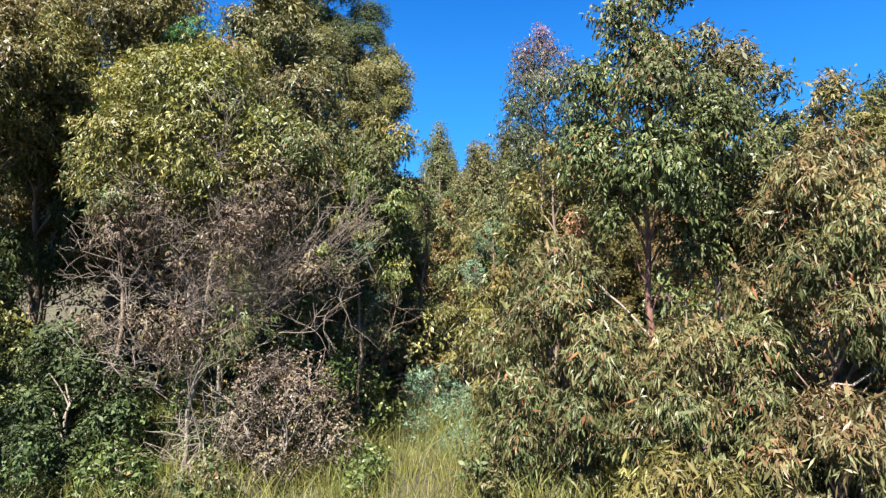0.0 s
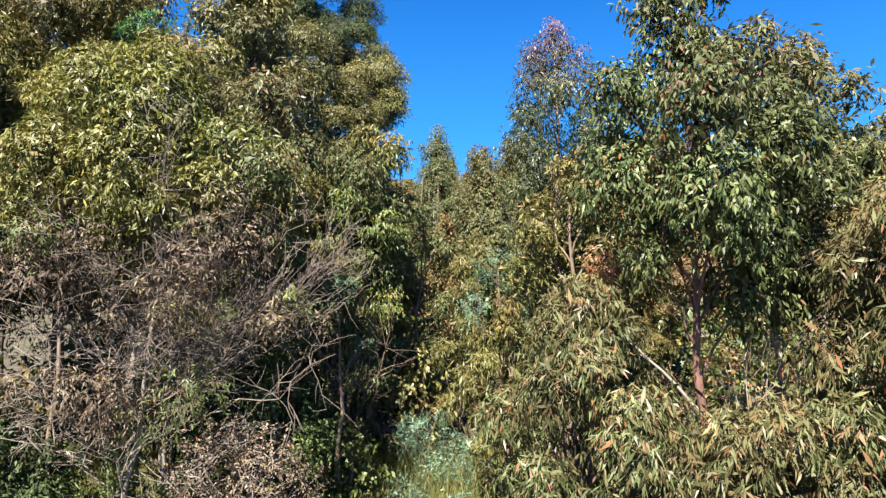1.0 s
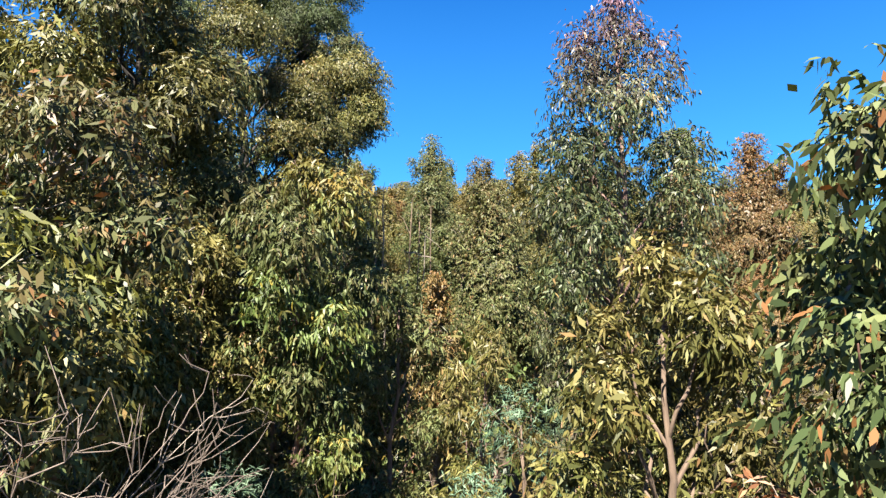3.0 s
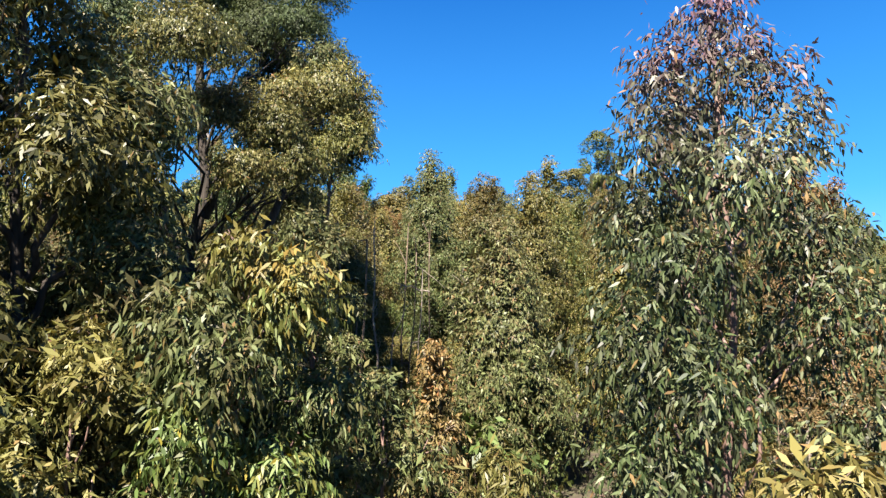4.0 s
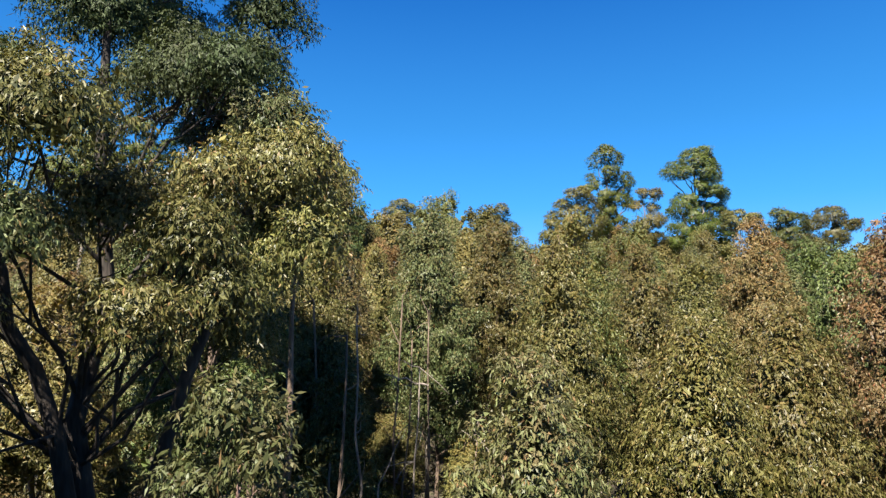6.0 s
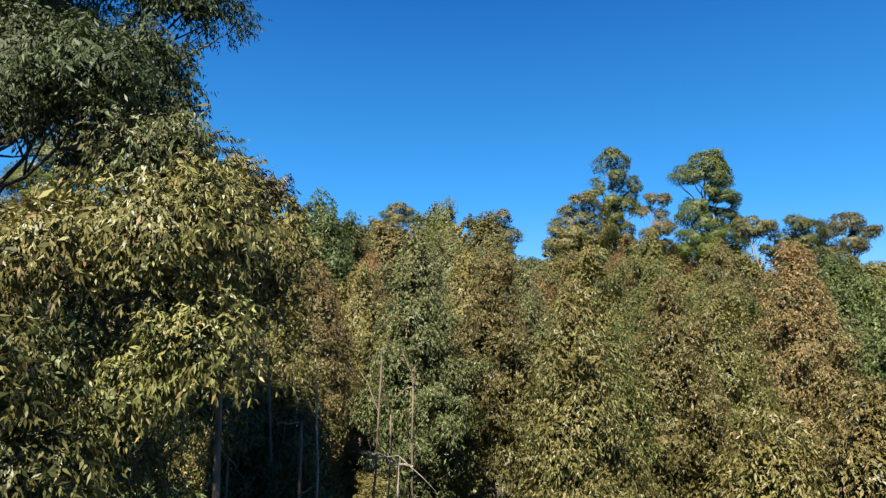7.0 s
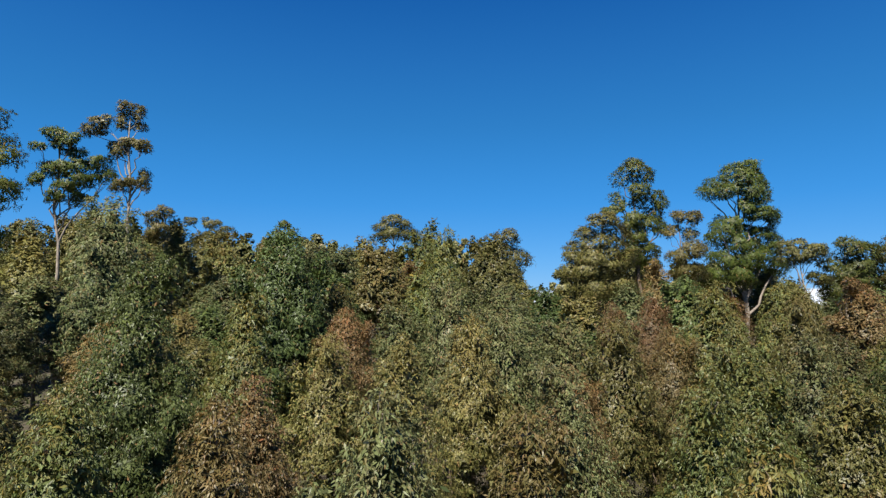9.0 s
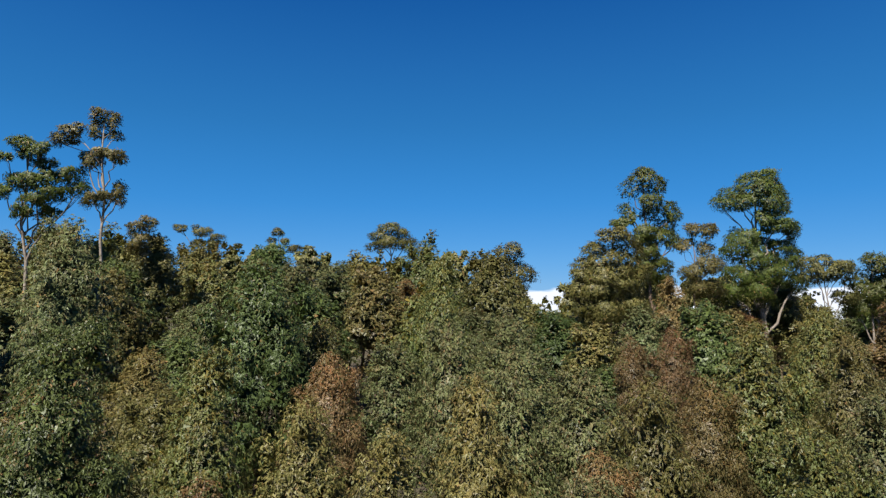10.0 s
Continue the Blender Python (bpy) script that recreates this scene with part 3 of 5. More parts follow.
# big stringybark with umbrella clumps on dark limbs
cl = [((-2.1, 22.5, 11.25), (1.05, 1.0, 0.8)), ((-2.45, 22.8, 12.2), (0.8, 0.8, 0.55)), ((-4.0, 21.4, 10.6), (0.95, 0.9, 0.65)),
      ((-4.3, 20.2, 11.4), (1.2, 1.0, 0.75)), ((-5.6, 20.6, 11.0), (0.9, 0.9, 0.6)), ((-3.8, 23.0, 12.9), (1.1, 1.0, 0.8)),
      ((-3.3, 25.2, 15.0), (1.1, 0.9, 0.55)), ((-4.4, 24.6, 15.7), (1.1, 1.0, 0.6)), ((-5.6, 23.6, 14.2), (1.2, 1.1, 0.8)),
      ((-5.3, 22.8, 16.4), (1.3, 1.2, 0.7)), ((-6.5, 22.0, 12.6), (1.1, 1.1, 0.8)), ((-6.6, 21.6, 10.4), (1.0, 1.0, 0.7)),
      ((-2.9, 21.0, 10.2), (0.7, 0.7, 0.5)), ((-5.6, 20.5, 9.2), (0.8, 0.8, 0.6)), ((-1.7, 22.2, 10.3), (0.7, 0.7, 0.5)), ((-4.9, 23.8, 13.2), (0.9, 0.9, 0.6)),
      ((-4.4, 24.4, 13.4), (1.1, 1.0, 0.8)), ((-4.0, 25.3, 12.9), (1.0, 0.9, 0.8)), ((-5.3, 25.0, 14.6), (1.2, 1.1, 0.8)), ((-6.3, 21.0, 8.9), (0.8, 0.8, 0.6)), ((-5.5, 20.6, 8.1), (0.7, 0.6, 0.5)), ((-3.2, 23.6, 9.0), (0.9, 0.8, 0.7)), ((-3.0, 22.6, 12.9), (0.8, 0.8, 0.5)), ((-2.95, 23.4, 13.2), (0.75, 0.75, 0.6)), ((-6.6, 20.4, 8.5), (0.8, 0.7, 0.6)), ((-6.1, 20.1, 9.6), (0.75, 0.7, 0.55)), ((-3.3, 20.7, 9.3), (0.75, 0.7, 0.55)), ((-2.6, 21.2, 9.5), (0.7, 0.7, 0.5)), ((-4.6, 20.0, 10.3), (0.8, 0.7, 0.5)), ((-7.2, 20.8, 9.7), (0.8, 0.8, 0.6))]
cl += [((-2.9, 22.0, 11.1), (0.75, 0.7, 0.55)), ((-3.05, 22.1, 10.2), (0.75, 0.7, 0.55)), ((-2.35, 22.3, 9.9), (0.7, 0.7, 0.5))]
cl = [(c, (r[0] * 0.90, r[1] * 0.90, r[2] * 1.15)) for c, r in cl]
# above 12.4 m the crown's shade is put into a darker leaf colour
big = build_tree("stringybark_tree", "big stringybark with dark fibrous limbs and domed olive leaf clumps", "tree", "", 21, (-4.7, 22.3), (-5.4, 23.4, 15.3), 0.25, cl,
                 B_STRINGY, near((M_OLIVE, M_GREY, M_OLIVE), droop=1.1, upper=(12.4, M_SHADED), young=tips(9.8, 12.6, 0.25), per_m2=900, length=0.078, width=0.022, rise=0.5, shell=0.3, core=1, lay=0.9, under=-0.5, sprig=0.2), limb_from=0.46, limb_r=0.15, twigs=6, wob=0.09, steep=0.9)
o = np.array([-4.7, 22.3, ground_z(-4.7, 22.3)])
for k, (a, b, ra) in enumerate([((-4.5, 22.3, 5.0), (-3.0, 22.0, 9.3), 0.15), ((-4.85, 22.2, 6.4), (-5.9, 21.6, 10.6), 0.13), ((-4.75, 22.4, 8.8), (-3.3, 21.8, 10.5), 0.09)]):
    child("limb", tubes("limb", [(wander(rgen(80 + k), np.array(a) - o, np.array(b) - o, 7, 0.09), ra, ra * 0.5)], B_STRINGY, 8), big, "dark fibrous limb")
pts = np.array([(-4.6, 24.3, 13.2), (-4.14, 24.7, 13.62), (-3.75, 24.9, 13.72), (-3.46, 25.0, 13.9), (-3.24, 25.0, 14.2), (-3.18, 25.1, 14.6)]) - o
child("limb", tubes("limb", [(pts, 0.05, 0.025), (wander(rgen(85), pts[3], pts[3] + np.array([0.25, 0.2, 0.55]), 5, 0.03), 0.02, 0.006), (wander(rgen(86), pts[4], pts[4] + np.array([0.75, 0.1, 0.5]), 5, 0.04), 0.02, 0.006)], B_BROWN, 6), big, "bare brown limb")

# sapling beside the camera's way on the left, and the leafy tree behind the stringybark
r = rgen(22)
fresh_sapling = build_tree("eucalyptus_sapling", "eucalyptus sapling with a pink forked stem and fresh green leaves", "tree", FRONT, 22, (-2.3, 16.4), (-1.75, 16.1, 7.3), 0.075,
           crown_clumps(r, 16, -1.7, 16.0, 4.3, 7.75, 1.08, "ovate", 0.40) + [((-1.9, 15.7, 3.0), (0.5, 0.45, 0.5)), ((-1.3, 15.8, 3.6), (0.45, 0.4, 0.45)), ((-1.7, 15.6, 2.1), (0.55, 0.5, 0.5))], B_PINK, near((M_GREY, M_FRESH), young=tips(6.0, 7.9, 1.0), length=0.115, width=0.030, per_m2=380, droop=1.2, fine=True, broad=1.05),
           limb_from=0.45, limb_r=0.55)
r = rgen(23)
build_tree("eucalyptus_sapling", "bushy eucalyptus sapling with yellow-tipped olive leaves", "tree", FRONT, 23, (-3.3, 15.5), (-3.2, 15.5, 6.2), 0.07,
           crown_clumps(r, 15, -3.2, 15.5, 2.9, 6.7, 1.1, "ovate", 0.40), B_PINK, near(M_OLIVE, young=tips(5.0, 7.0, 0.6)))
r = rgen(24)
build_tree("eucalyptus_tree", "leafy eucalyptus with pale hanging leaves and bronze tips", "tree", FRONT, 24, (-3.0, 25.8), (-2.7, 25.7, 12.2), 0.12,
           crown_clumps(r, 14, -2.8, 25.7, 10.9, 12.9, 1.3, "ovate", 0.36), B_BROWN, near(M_OLIVE, young=tips(7, 12.9, 0.6), per_m2=405))
r = rgen(25)
build_tree("eucalyptus_tree", "leafy eucalyptus with a dense deep green crown", "tree", FRONT, 25, (-5.0, 26.3), (-4.5, 26.3, 13.2), 0.12,
           crown_clumps(r, 24, -4.4, 26.3, 6.4, 14.3, 1.75, "dome", 0.32), B_BROWN, near(M_DEEP, per_m2=316))

# saplings at the foot of the stringybark
for seed, (x, y, top, z0, rad, mt, yt, lb) in enumerate([
        (-3.0, 18.9, 7.5, 3.8, 1.15, M_YELLOW, 0.9, "bushy eucalyptus sapling with orange-tipped leaves"),
        (-5.2, 18.9, 7.7, 3.6, 1.15, M_BRONZE, 0.8, "bushy eucalyptus sapling with bronze tips"),
        (-2.1, 20.7, 8.7, 4.4, 0.95, M_GREY, 0.4, "slender grey-green eucalyptus sapling")]):
    build_tree("eucalyptus_sapling", lb, "tree", FRONT, 280 + seed, (x, y), (x, y, top - 0.6), 0.06,
               crown_clumps(rgen(280 + seed), 13, x, y, z0, top, rad, "ovate", 0.40), B_PINK, near(mt, young=tips(z0, top, yt), per_m2=420, length=0.105))
# sapling in the gap
r = rgen(27)
build_tree("eucalyptus_sapling", "grey-green eucalyptus sapling in the gap between trees", "tree", FRONT, 27, (-0.55, 17.6), (-0.5, 17.6, 5.6), 0.07,
           crown_clumps(r, 13, -0.5, 17.6, 1.9, 6.2, 0.95, "ovate", 0.40), B_PINK, near(M_GREY, young=tips(3, 6.2, 0.2), per_m2=292))

# right side: the pink-barked tree, its neighbours, the pointed tree
r = rgen(31)
cl = crown_clumps(r, 13, 3.35, 9.9, 4.5, 7.3, 1.45, "dome", 0.36)
cl += [((3.0, 9.9, 7.6), (0.55, 0.55, 0.45)), ((3.7, 10.0, 8.2), (0.55, 0.55, 0.5)), ((3.3, 9.8, 8.7), (0.4, 0.4, 0.4)), ((2.3, 9.7, 6.35), (0.42, 0.42, 0.36)), ((4.0, 9.9, 3.8), (0.6, 0.5, 0.6)), ((2.7, 9.9, 4.2), (0.35, 0.35, 0.4))]
pink_tree = build_tree("eucalyptus_tree", "eucalyptus with a straight reddish peeling trunk and grey-green leaves", "tree", FRONT, 31, (3.28, 9.6), (3.4, 9.9, 8.2), 0.075, cl, B_RED,
           near((M_GREY, M_HANG, M_GREY), young=tips(4, 9, 0.15), per_m2=430, length=0.100, width=0.032, fine=True, mixed=0.2, broad=1.05, droop=1.0), limb_from=0.35)
for seed, (x, y, top, z0, rad, mt, lb) in enumerate([
        (4.75, 10.6, 7.8, 3.6, 0.85, M_GREY, "slender eucalyptus sapling with a pointed pink-tipped crown"),
        (5.6, 10.9, 7.7, 3.2, 0.95, M_GREY, "slender eucalyptus sapling with hanging grey-green leaves"),
        (7.3, 11.2, 7.0, 2.6, 1.1, M_OLIVE, "round-crowned eucalyptus sapling with olive leaves"),
        (9.4, 12.6, 6.6, 2.0, 1.4, M_OLIVE, "bushy olive eucalyptus sapling")]):
    build_tree("eucalyptus_sapling", lb, "tree", FRONT, 320 + seed, (x, y), (x + 0.05, y, top - 0.5), 0.07,
               crown_clumps(rgen(320 + seed), 13, x, y, z0, top, rad, "ovate", 0.38), B_GREY, near(mt, young=tips(z0, top, 0.6), per_m2=316))
r = rgen(33)
build_tree("eucalyptus_tree", "dark green tree with a dense rounded crown", "tree", FRONT, 33, (11.2, 14.6), (11.2, 14.6, 8.0), 0.12,
           crown_clumps(r, 14, 11.2, 14.6, 4.0, 8.6, 1.6, "dome", 0.36), B_BROWN, near(M_DEEP, per_m2=243))
r = rgen(34)
cl = crown_clumps(r, 30, 2.38, 14.3, 3.8, 9.1, 1.08, "ovate", 0.36) + [((2.35, 14.3, 9.2), (0.30, 0.30, 0.42)), ((1.95, 14.2, 8.7), (0.30, 0.30, 0.42)), ((2.75, 14.3, 8.6), (0.36, 0.36, 0.45))]
pointed_tree = build_tree("eucalyptus_tree", "pointed eucalyptus with grey-green leaves and pinkish growing tips", "tree", FRONT, 34, (2.45, 14.3), (2.37, 14.3, 9.3), 0.075, cl, B_PINK,
           near(M_PINKTIP, young=tips(7.4, 9.6, 1.4), per_m2=460, length=0.078, width=0.021, mixed=0.2, broad=0.9, fine=True, droop=1.1), limb_from=0.25)
r = rgen(35)
build_tree("eucalyptus_sapling", "multi-stemmed eucalyptus sapling with brown peeling stems", "tree", FRONT, 35, (2.3, 12.9), (2.35, 12.9, 5.6), 0.09,
           crown_clumps(r, 13, 2.3, 12.9, 3.4, 6.2, 1.15, "dome", 0.36), B_BROWN, near(M_OLIVE, young=tips(3, 6, 0.3), per_m2=292), limb_from=0.1, limb_r=0.6)

# the nearest leaves, one by one
def single_leaves(root, seed, n, mat, length, width):
    rng = rgen(seed)
    s = np.linspace(0, 1, 6)
    half = width * 0.5 * np.sin(np.pi * s ** 0.75)
    bend = 0.12 * length * s ** 2
    co = np.concatenate([np.stack([-half, -length * s, -bend + half * 0.25], 1), np.stack([0 * s, -length * s, -bend], 1), np.stack([half, -length * s, -bend + half * 0.25], 1)])
    f = [[i, i + 1, i + 7, i + 6] for i in range(5)] + [[i + 6, i + 7, i + 13, i + 12] for i in range(5)]
    me = arrays_mesh("leaf", co, f, mat)
    clumps = [c for c in root.children if c.name.startswith("foliage_clump")]
    for k in range(n):
        c = clumps[k % len(clumps)]
        pts = c.data.vertices
        p = pts[int(rng.integers(0, len(pts) // 2))].co
        ob = child("leaf", me, c)
        ob.matrix_local = Matrix.Translation(p) @ Matrix.Rotation(rng.uniform(0, 6.28), 4, "Z") @ Matrix.Rotation(rng.uniform(0.5, 1.4), 4, "X") @ Matrix.Rotation(rng.uniform(-0.7, 0.7), 4, "Y") @ Matrix.Scale(rng.uniform(0.7, 1.2), 4)


single_leaves(pink_tree, 31, 90, M_GREY, 0.12, 0.034)
single_leaves(pointed_tree, 34, 120, M_PINKTIP, 0.095, 0.024)
single_leaves(fresh_sapling, 22, 90, M_FRESH, 0.13, 0.032)

# bushes down to the ground on the right
for seed, (x, y, top, rad, n, mt, yt, lb) in enumerate([
        (1.95, 10.3, 3.85, 1.45, 18, M_HANG, 0.3, "dense eucalyptus bush with yellow-green hanging leaves"),
        (5.7, 8.9, 5.2, 1.65, 22, M_HANG, 0.5, "dense eucalyptus bush with bronze hanging leaves"),
        (3.7, 9.0, 2.5, 1.3, 15, M_HANG, 0.35, "low eucalyptus bush with drooping olive leaves"),
        (3.0, 7.9, 0.9, 0.9, 9, M_OLIVE, 0.3, "low eucalyptus bush with drooping olive leaves"),
        (4.8, 7.6, 1.7, 1.1, 12, M_HANG, 0.5, "low eucalyptus bush with bronze and yellow leaves"),
        (7.6, 9.6, 4.2, 1.4, 14, M_HANG, 0.6, "dense eucalyptus bush with bronze hanging leaves"),
        (1.3, 14.0, 3.6, 0.9, 10, M_OLIVE, 0.5, "small eucalyptus bush with bronze-tipped olive leaves"),
        (0.9, 16.9, 5.3, 1.0, 12, M_OLIVE, 0.4, "slender olive eucalyptus bush")]):
    g = ground_z(x, y)
    build_tree("eucalyptus_bush", lb, "shrub", BUSHES, 340 + seed, (x, y), (x, y, top - 0.4), 0.05,
               crown_clumps(rgen(340 + seed), int(n * 1.7), x, y, g + 0.3, top, rad, "dome", 0.28), B_PINK,
               near(mt, young=tips(g, top, yt), per_m2=460, length=0.14, width=0.024, droop=1.3), limb_from=0.08, limb_r=0.6)

# low thicket on the left
# the darkest bushes carry the thicket's shade in their leaf colour
for seed, (x, y, top, rad, n, mt, lb) in enumerate([
        (-6.6, 10.9, 2.4, 1.2, 14, M_SHADED, "leafy bush with shade painted into its dark green leaves"),
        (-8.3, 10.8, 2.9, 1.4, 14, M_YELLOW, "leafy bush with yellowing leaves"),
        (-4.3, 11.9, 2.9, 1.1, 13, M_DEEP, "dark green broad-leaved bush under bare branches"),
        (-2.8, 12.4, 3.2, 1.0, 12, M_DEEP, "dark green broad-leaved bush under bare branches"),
        (-10.2, 13.2, 4.0, 1.5, 14, M_SHADED, "broad-leaved bush with shade painted into its dark green leaves"),
        (-12.3, 15.2, 5.0, 1.7, 14, M_SHADED, "broad-leaved bush with shade painted into its dark green leaves"),
        (-6.4, 9.3, 1.0, 0.8, 9, M_SHADED, "low bush with shade painted into its dark green leaves"),
        (-8.2, 9.2, 1.3, 0.9, 9, M_SHADED, "low bush with shade painted into its dark green leaves"),
        (-4.9, 9.5, 0.7, 0.6, 8, M_DEEP, "low deep green bush in long grass"),
        (-3.5, 9.3, 0.5, 0.5, 7, M_HANG, "low olive bush in long grass"),
        (0.8, 9.6, 0.6, 0.55, 7, M_HANG, "low olive bush in long grass"),
        (-1.3, 10.3, 0.5, 0.5, 7, M_DEEP, "low deep green bush in long grass"),
        (-5.7, 11.4, 1.4, 0.7, 9, M_FRESH, "small leafy bush with fresh green leaves"),
        (-2.1, 13.3, 1.7, 0.8, 9, M_DEEP, "dark green bush in deep shade")]):
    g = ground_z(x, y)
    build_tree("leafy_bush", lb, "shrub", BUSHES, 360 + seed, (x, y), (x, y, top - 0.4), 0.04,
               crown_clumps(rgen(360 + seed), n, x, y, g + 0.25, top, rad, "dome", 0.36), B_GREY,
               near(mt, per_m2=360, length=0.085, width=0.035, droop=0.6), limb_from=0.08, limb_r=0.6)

# feathery blue-green wattle shrubs
for seed, (x, y, top, rad) in enumerate([(-6.0, 12.0, 1.0, 0.55), (-0.3, 15.6, 1.3, 0.85), (0.75, 14.9, 0.95, 0.65), (0.3, 12.5, 0.35, 0.55), (-0.75, 13.4, 0.45, 0.5), (-0.9, 17.4, 3.0, 0.5)]):
    g = ground_z(x, y)
    build_tree("wattle_shrub", "feathery blue-green wattle shrub", "shrub", "wattle shrubs", 380 + seed, (x, y), (x, y, top - 0.2), 0.025,
               crown_clumps(rgen(380 + seed), 9, x, y, max(g + 0.1, top - 1.6), top, rad, "dome", 0.42), B_BROWN,
               dict(core=1, per_m2=420, length=0.09, width=0.016, droop=0.0, per_sprig=12, mat=M_WATTLE, sprig=0.28), limb_from=0.1)

# dry brown shrub
build_tree("dry_shrub", "dry shrub with small dead brown leaves on grey twigs", "shrub", "", 390, (-2.85, 10.8), (-2.75, 10.8, 1.5), 0.04,
           crown_clumps(rgen(390), 16, -2.75, 10.8, 0.1, 1.95, 1.2, "dome", 0.34), B_DEAD,
           dict(core=0, per_m2=380, length=0.06, width=0.03, droop=0.3, per_sprig=8, mat=M_DEAD, sprig=0.22), limb_from=0.05, limb_r=0.7, twigs=10)
# bunch of dead orange leaves on the right
build_tree("dead_branch", "broken branch with a bunch of dead orange leaves", "branch", "", 391, (2.75, 11.4), (2.55, 11.4, 4.4), 0.025,
           [((2.5, 11.4, 4.2), (0.28, 0.28, 0.35)), ((2.7, 11.3, 3.9), (0.25, 0.25, 0.3))], B_DEAD, near(M_ORANGE, per_m2=243, core=0), limb_from=0.6)


# ---- dead sticks and bare thickets ----
def twig_bush(name, label, seed, x, y, height, spread, stems, r0, mat, lean=(0, 0)):
    rng = rgen(seed)
    g = ground_z(x, y)
    root = tagged(new(name), label, "shrub", "bare twig bushes")
    root.location = (x, y, g)
    for _ in range(stems):
        a = rng.uniform(0, 2 * np.pi)
        end = np.array([math.cos(a) * spread + lean[0], math.sin(a) * spread * 0.8 + lean[1], height]) * rng.uniform(0.6, 1.05)
        p = wander(rng, (rng.normal(0, 0.1), rng.normal(0, 0.1), -0.1), end, 7, 0.07)
        gl = [(p, r0, r0 * 0.3)]
        for _ in range(13):
            i = rng.integers(2, 7)
            q = wander(rng, p[i], p[i] + unit(rng.normal(0, 1, 3) + np.array([0, 0, 0.5])) * rng.uniform(0.3, 0.9), 4, 0.04)
            gl.append((q, r0 * 0.35, 0.003))
            for _ in range(3):
                gl.append((wander(rng, q[rng.integers(1, 4)], q[3] + rng.normal(0, 0.18, 3), 3, 0.02), r0 * 0.18, 0.002))
        child("stem", tubes("stem", gl, mat, 4), root)
    return root


# dead lower branches of the spreading tree, with a few withered leaves left on them
rng = rgen(405)
dry = tagged(new("bare_bush"), "dead brown branches and withered leaves under a leafy crown", "shrub", "bare twig bushes")
dry.location = (-4.6, 10.9, ground_z(-4.6, 10.9))
for k in range(46):
    z = rng.uniform(1.2, 4.8)
    a = rng.uniform(-0.5, 3.6) if k % 3 else rng.uniform(-1.2, 0.8)
    a, el, ln = -a, rng.uniform(0.35, 1.2), rng.uniform(1.2, 2.7)
    d = np.array([math.cos(a) * math.cos(el), math.sin(a) * math.cos(el) * 0.6, math.sin(el)])
    st = np.array([0.1 * z - 0.1 + rng.normal(0, 0.5), 0, z])
    p = wander(rng, st, st + d * ln, 9, 0.12)
    gl = [(p, 0.012, 0.004)]
    for _ in range(12):
        i = rng.integers(2, 8)
        q = wander(rng, p[i], p[i] + unit(d * 0.6 + rng.normal(0, 0.7, 3) + np.array([0, 0, 0.3])) * rng.uniform(0.25, 0.7), 4, 0.04)
        gl.append((q, 0.005, 0.0025))
        for _ in range(3):
            gl.append((wander(rng, q[rng.integers(1, 4)], q[3] + rng.normal(0, 0.16, 3), 3, 0.03), 0.004, 0.002))
    child("branch", tubes("branch", gl, B_TWIG if k % 5 else B_DEAD, 4), dry)
p = wander(rng, (0, 0, -0.1), (0.5, 0.1, 5.0), 8, 0.05)
child("stem", tubes("stem", [(p, 0.045, 0.02)], B_GREY, 6), dry)
for k in range(16):
    c = np.array([rng.uniform(-1.6, 2.4), rng.uniform(-0.9, 0.1), rng.uniform(2.0, 5.3)])
    child("foliage_clump", leaves("foliage_clump", rng, [(c, (0.6, 0.45, 0.5))], (M_DEAD, M_DEAD, M_HANG, M_DEAD, M_DEAD)[k % 5], 170, 0.10, 0.026, core=0, back=0.8, shell=0.6), dry)
# dead branches that sweep out to the side under the leaves
rng = rgen(407)
sweep = tagged(new("bare_bush"), "dead grey-brown branches sweeping out under a leafy crown", "shrub", "bare twig bushes")
sweep.location = (-4.2, 11.4, ground_z(-4.2, 11.4))
gz0 = ground_z(-4.2, 11.4)
child("stem", tubes("stem", [(wander(rng, (0, 0, -0.1), (0.1, 0, 3.2 - gz0), 7, 0.06), 0.05, 0.03)], B_GREY, 6), sweep)
for k in range(44):
    st = np.array([rng.normal(0.05, 0.12), rng.normal(0, 0.12), rng.uniform(1.6, 3.2) - gz0])
    end = np.array([rng.uniform(0.3, 2.9), rng.uniform(-0.9, 0.5), rng.uniform(3.3, 5.0) - gz0])
    p = wander(rng, st, end, 9, 0.05, sag=0.22 * rng.uniform(0.2, 1.2))
    gl = [(p, rng.uniform(0.006, 0.011), 0.003)]
    for _ in range(9):
        i = rng.integers(3, 9)
        q = wander(rng, p[i], p[i] + unit((end - st) * 0.3 + rng.normal(0, 0.35, 3) + np.array([0, 0, 0.25])) * rng.uniform(0.25, 0.65), 4, 0.03)
        gl.append((q, 0.005, 0.002))
        for _ in range(2):
            gl.append((wander(rng, q[rng.integers(1, 4)], q[3] + rng.normal(0, 0.12, 3), 3, 0.02), 0.0035, 0.002))
    child("branch", tubes("branch", gl, B_DEAD if k % 7 == 0 else B_TWIG, 4), sweep)
for k in range(9):
    c = np.array([rng.uniform(0.4, 2.4), rng.uniform(-0.7, 0.3), rng.uniform(3.2, 4.6) - gz0])
    child("foliage_clump", leaves("foliage_clump", rng, [(c, (0.4, 0.35, 0.3))], (M_DEAD, M_HANG, M_YELLOW)[k % 3], 150, 0.10, 0.028, core=0, back=0.8, shell=0.6), sweep)
twig_bush("bare_bush", "bare brown twiggy bush in the gap", 403, -2.0, 14.9, 2.9, 0.9, 6, 0.018, B_BROWN)
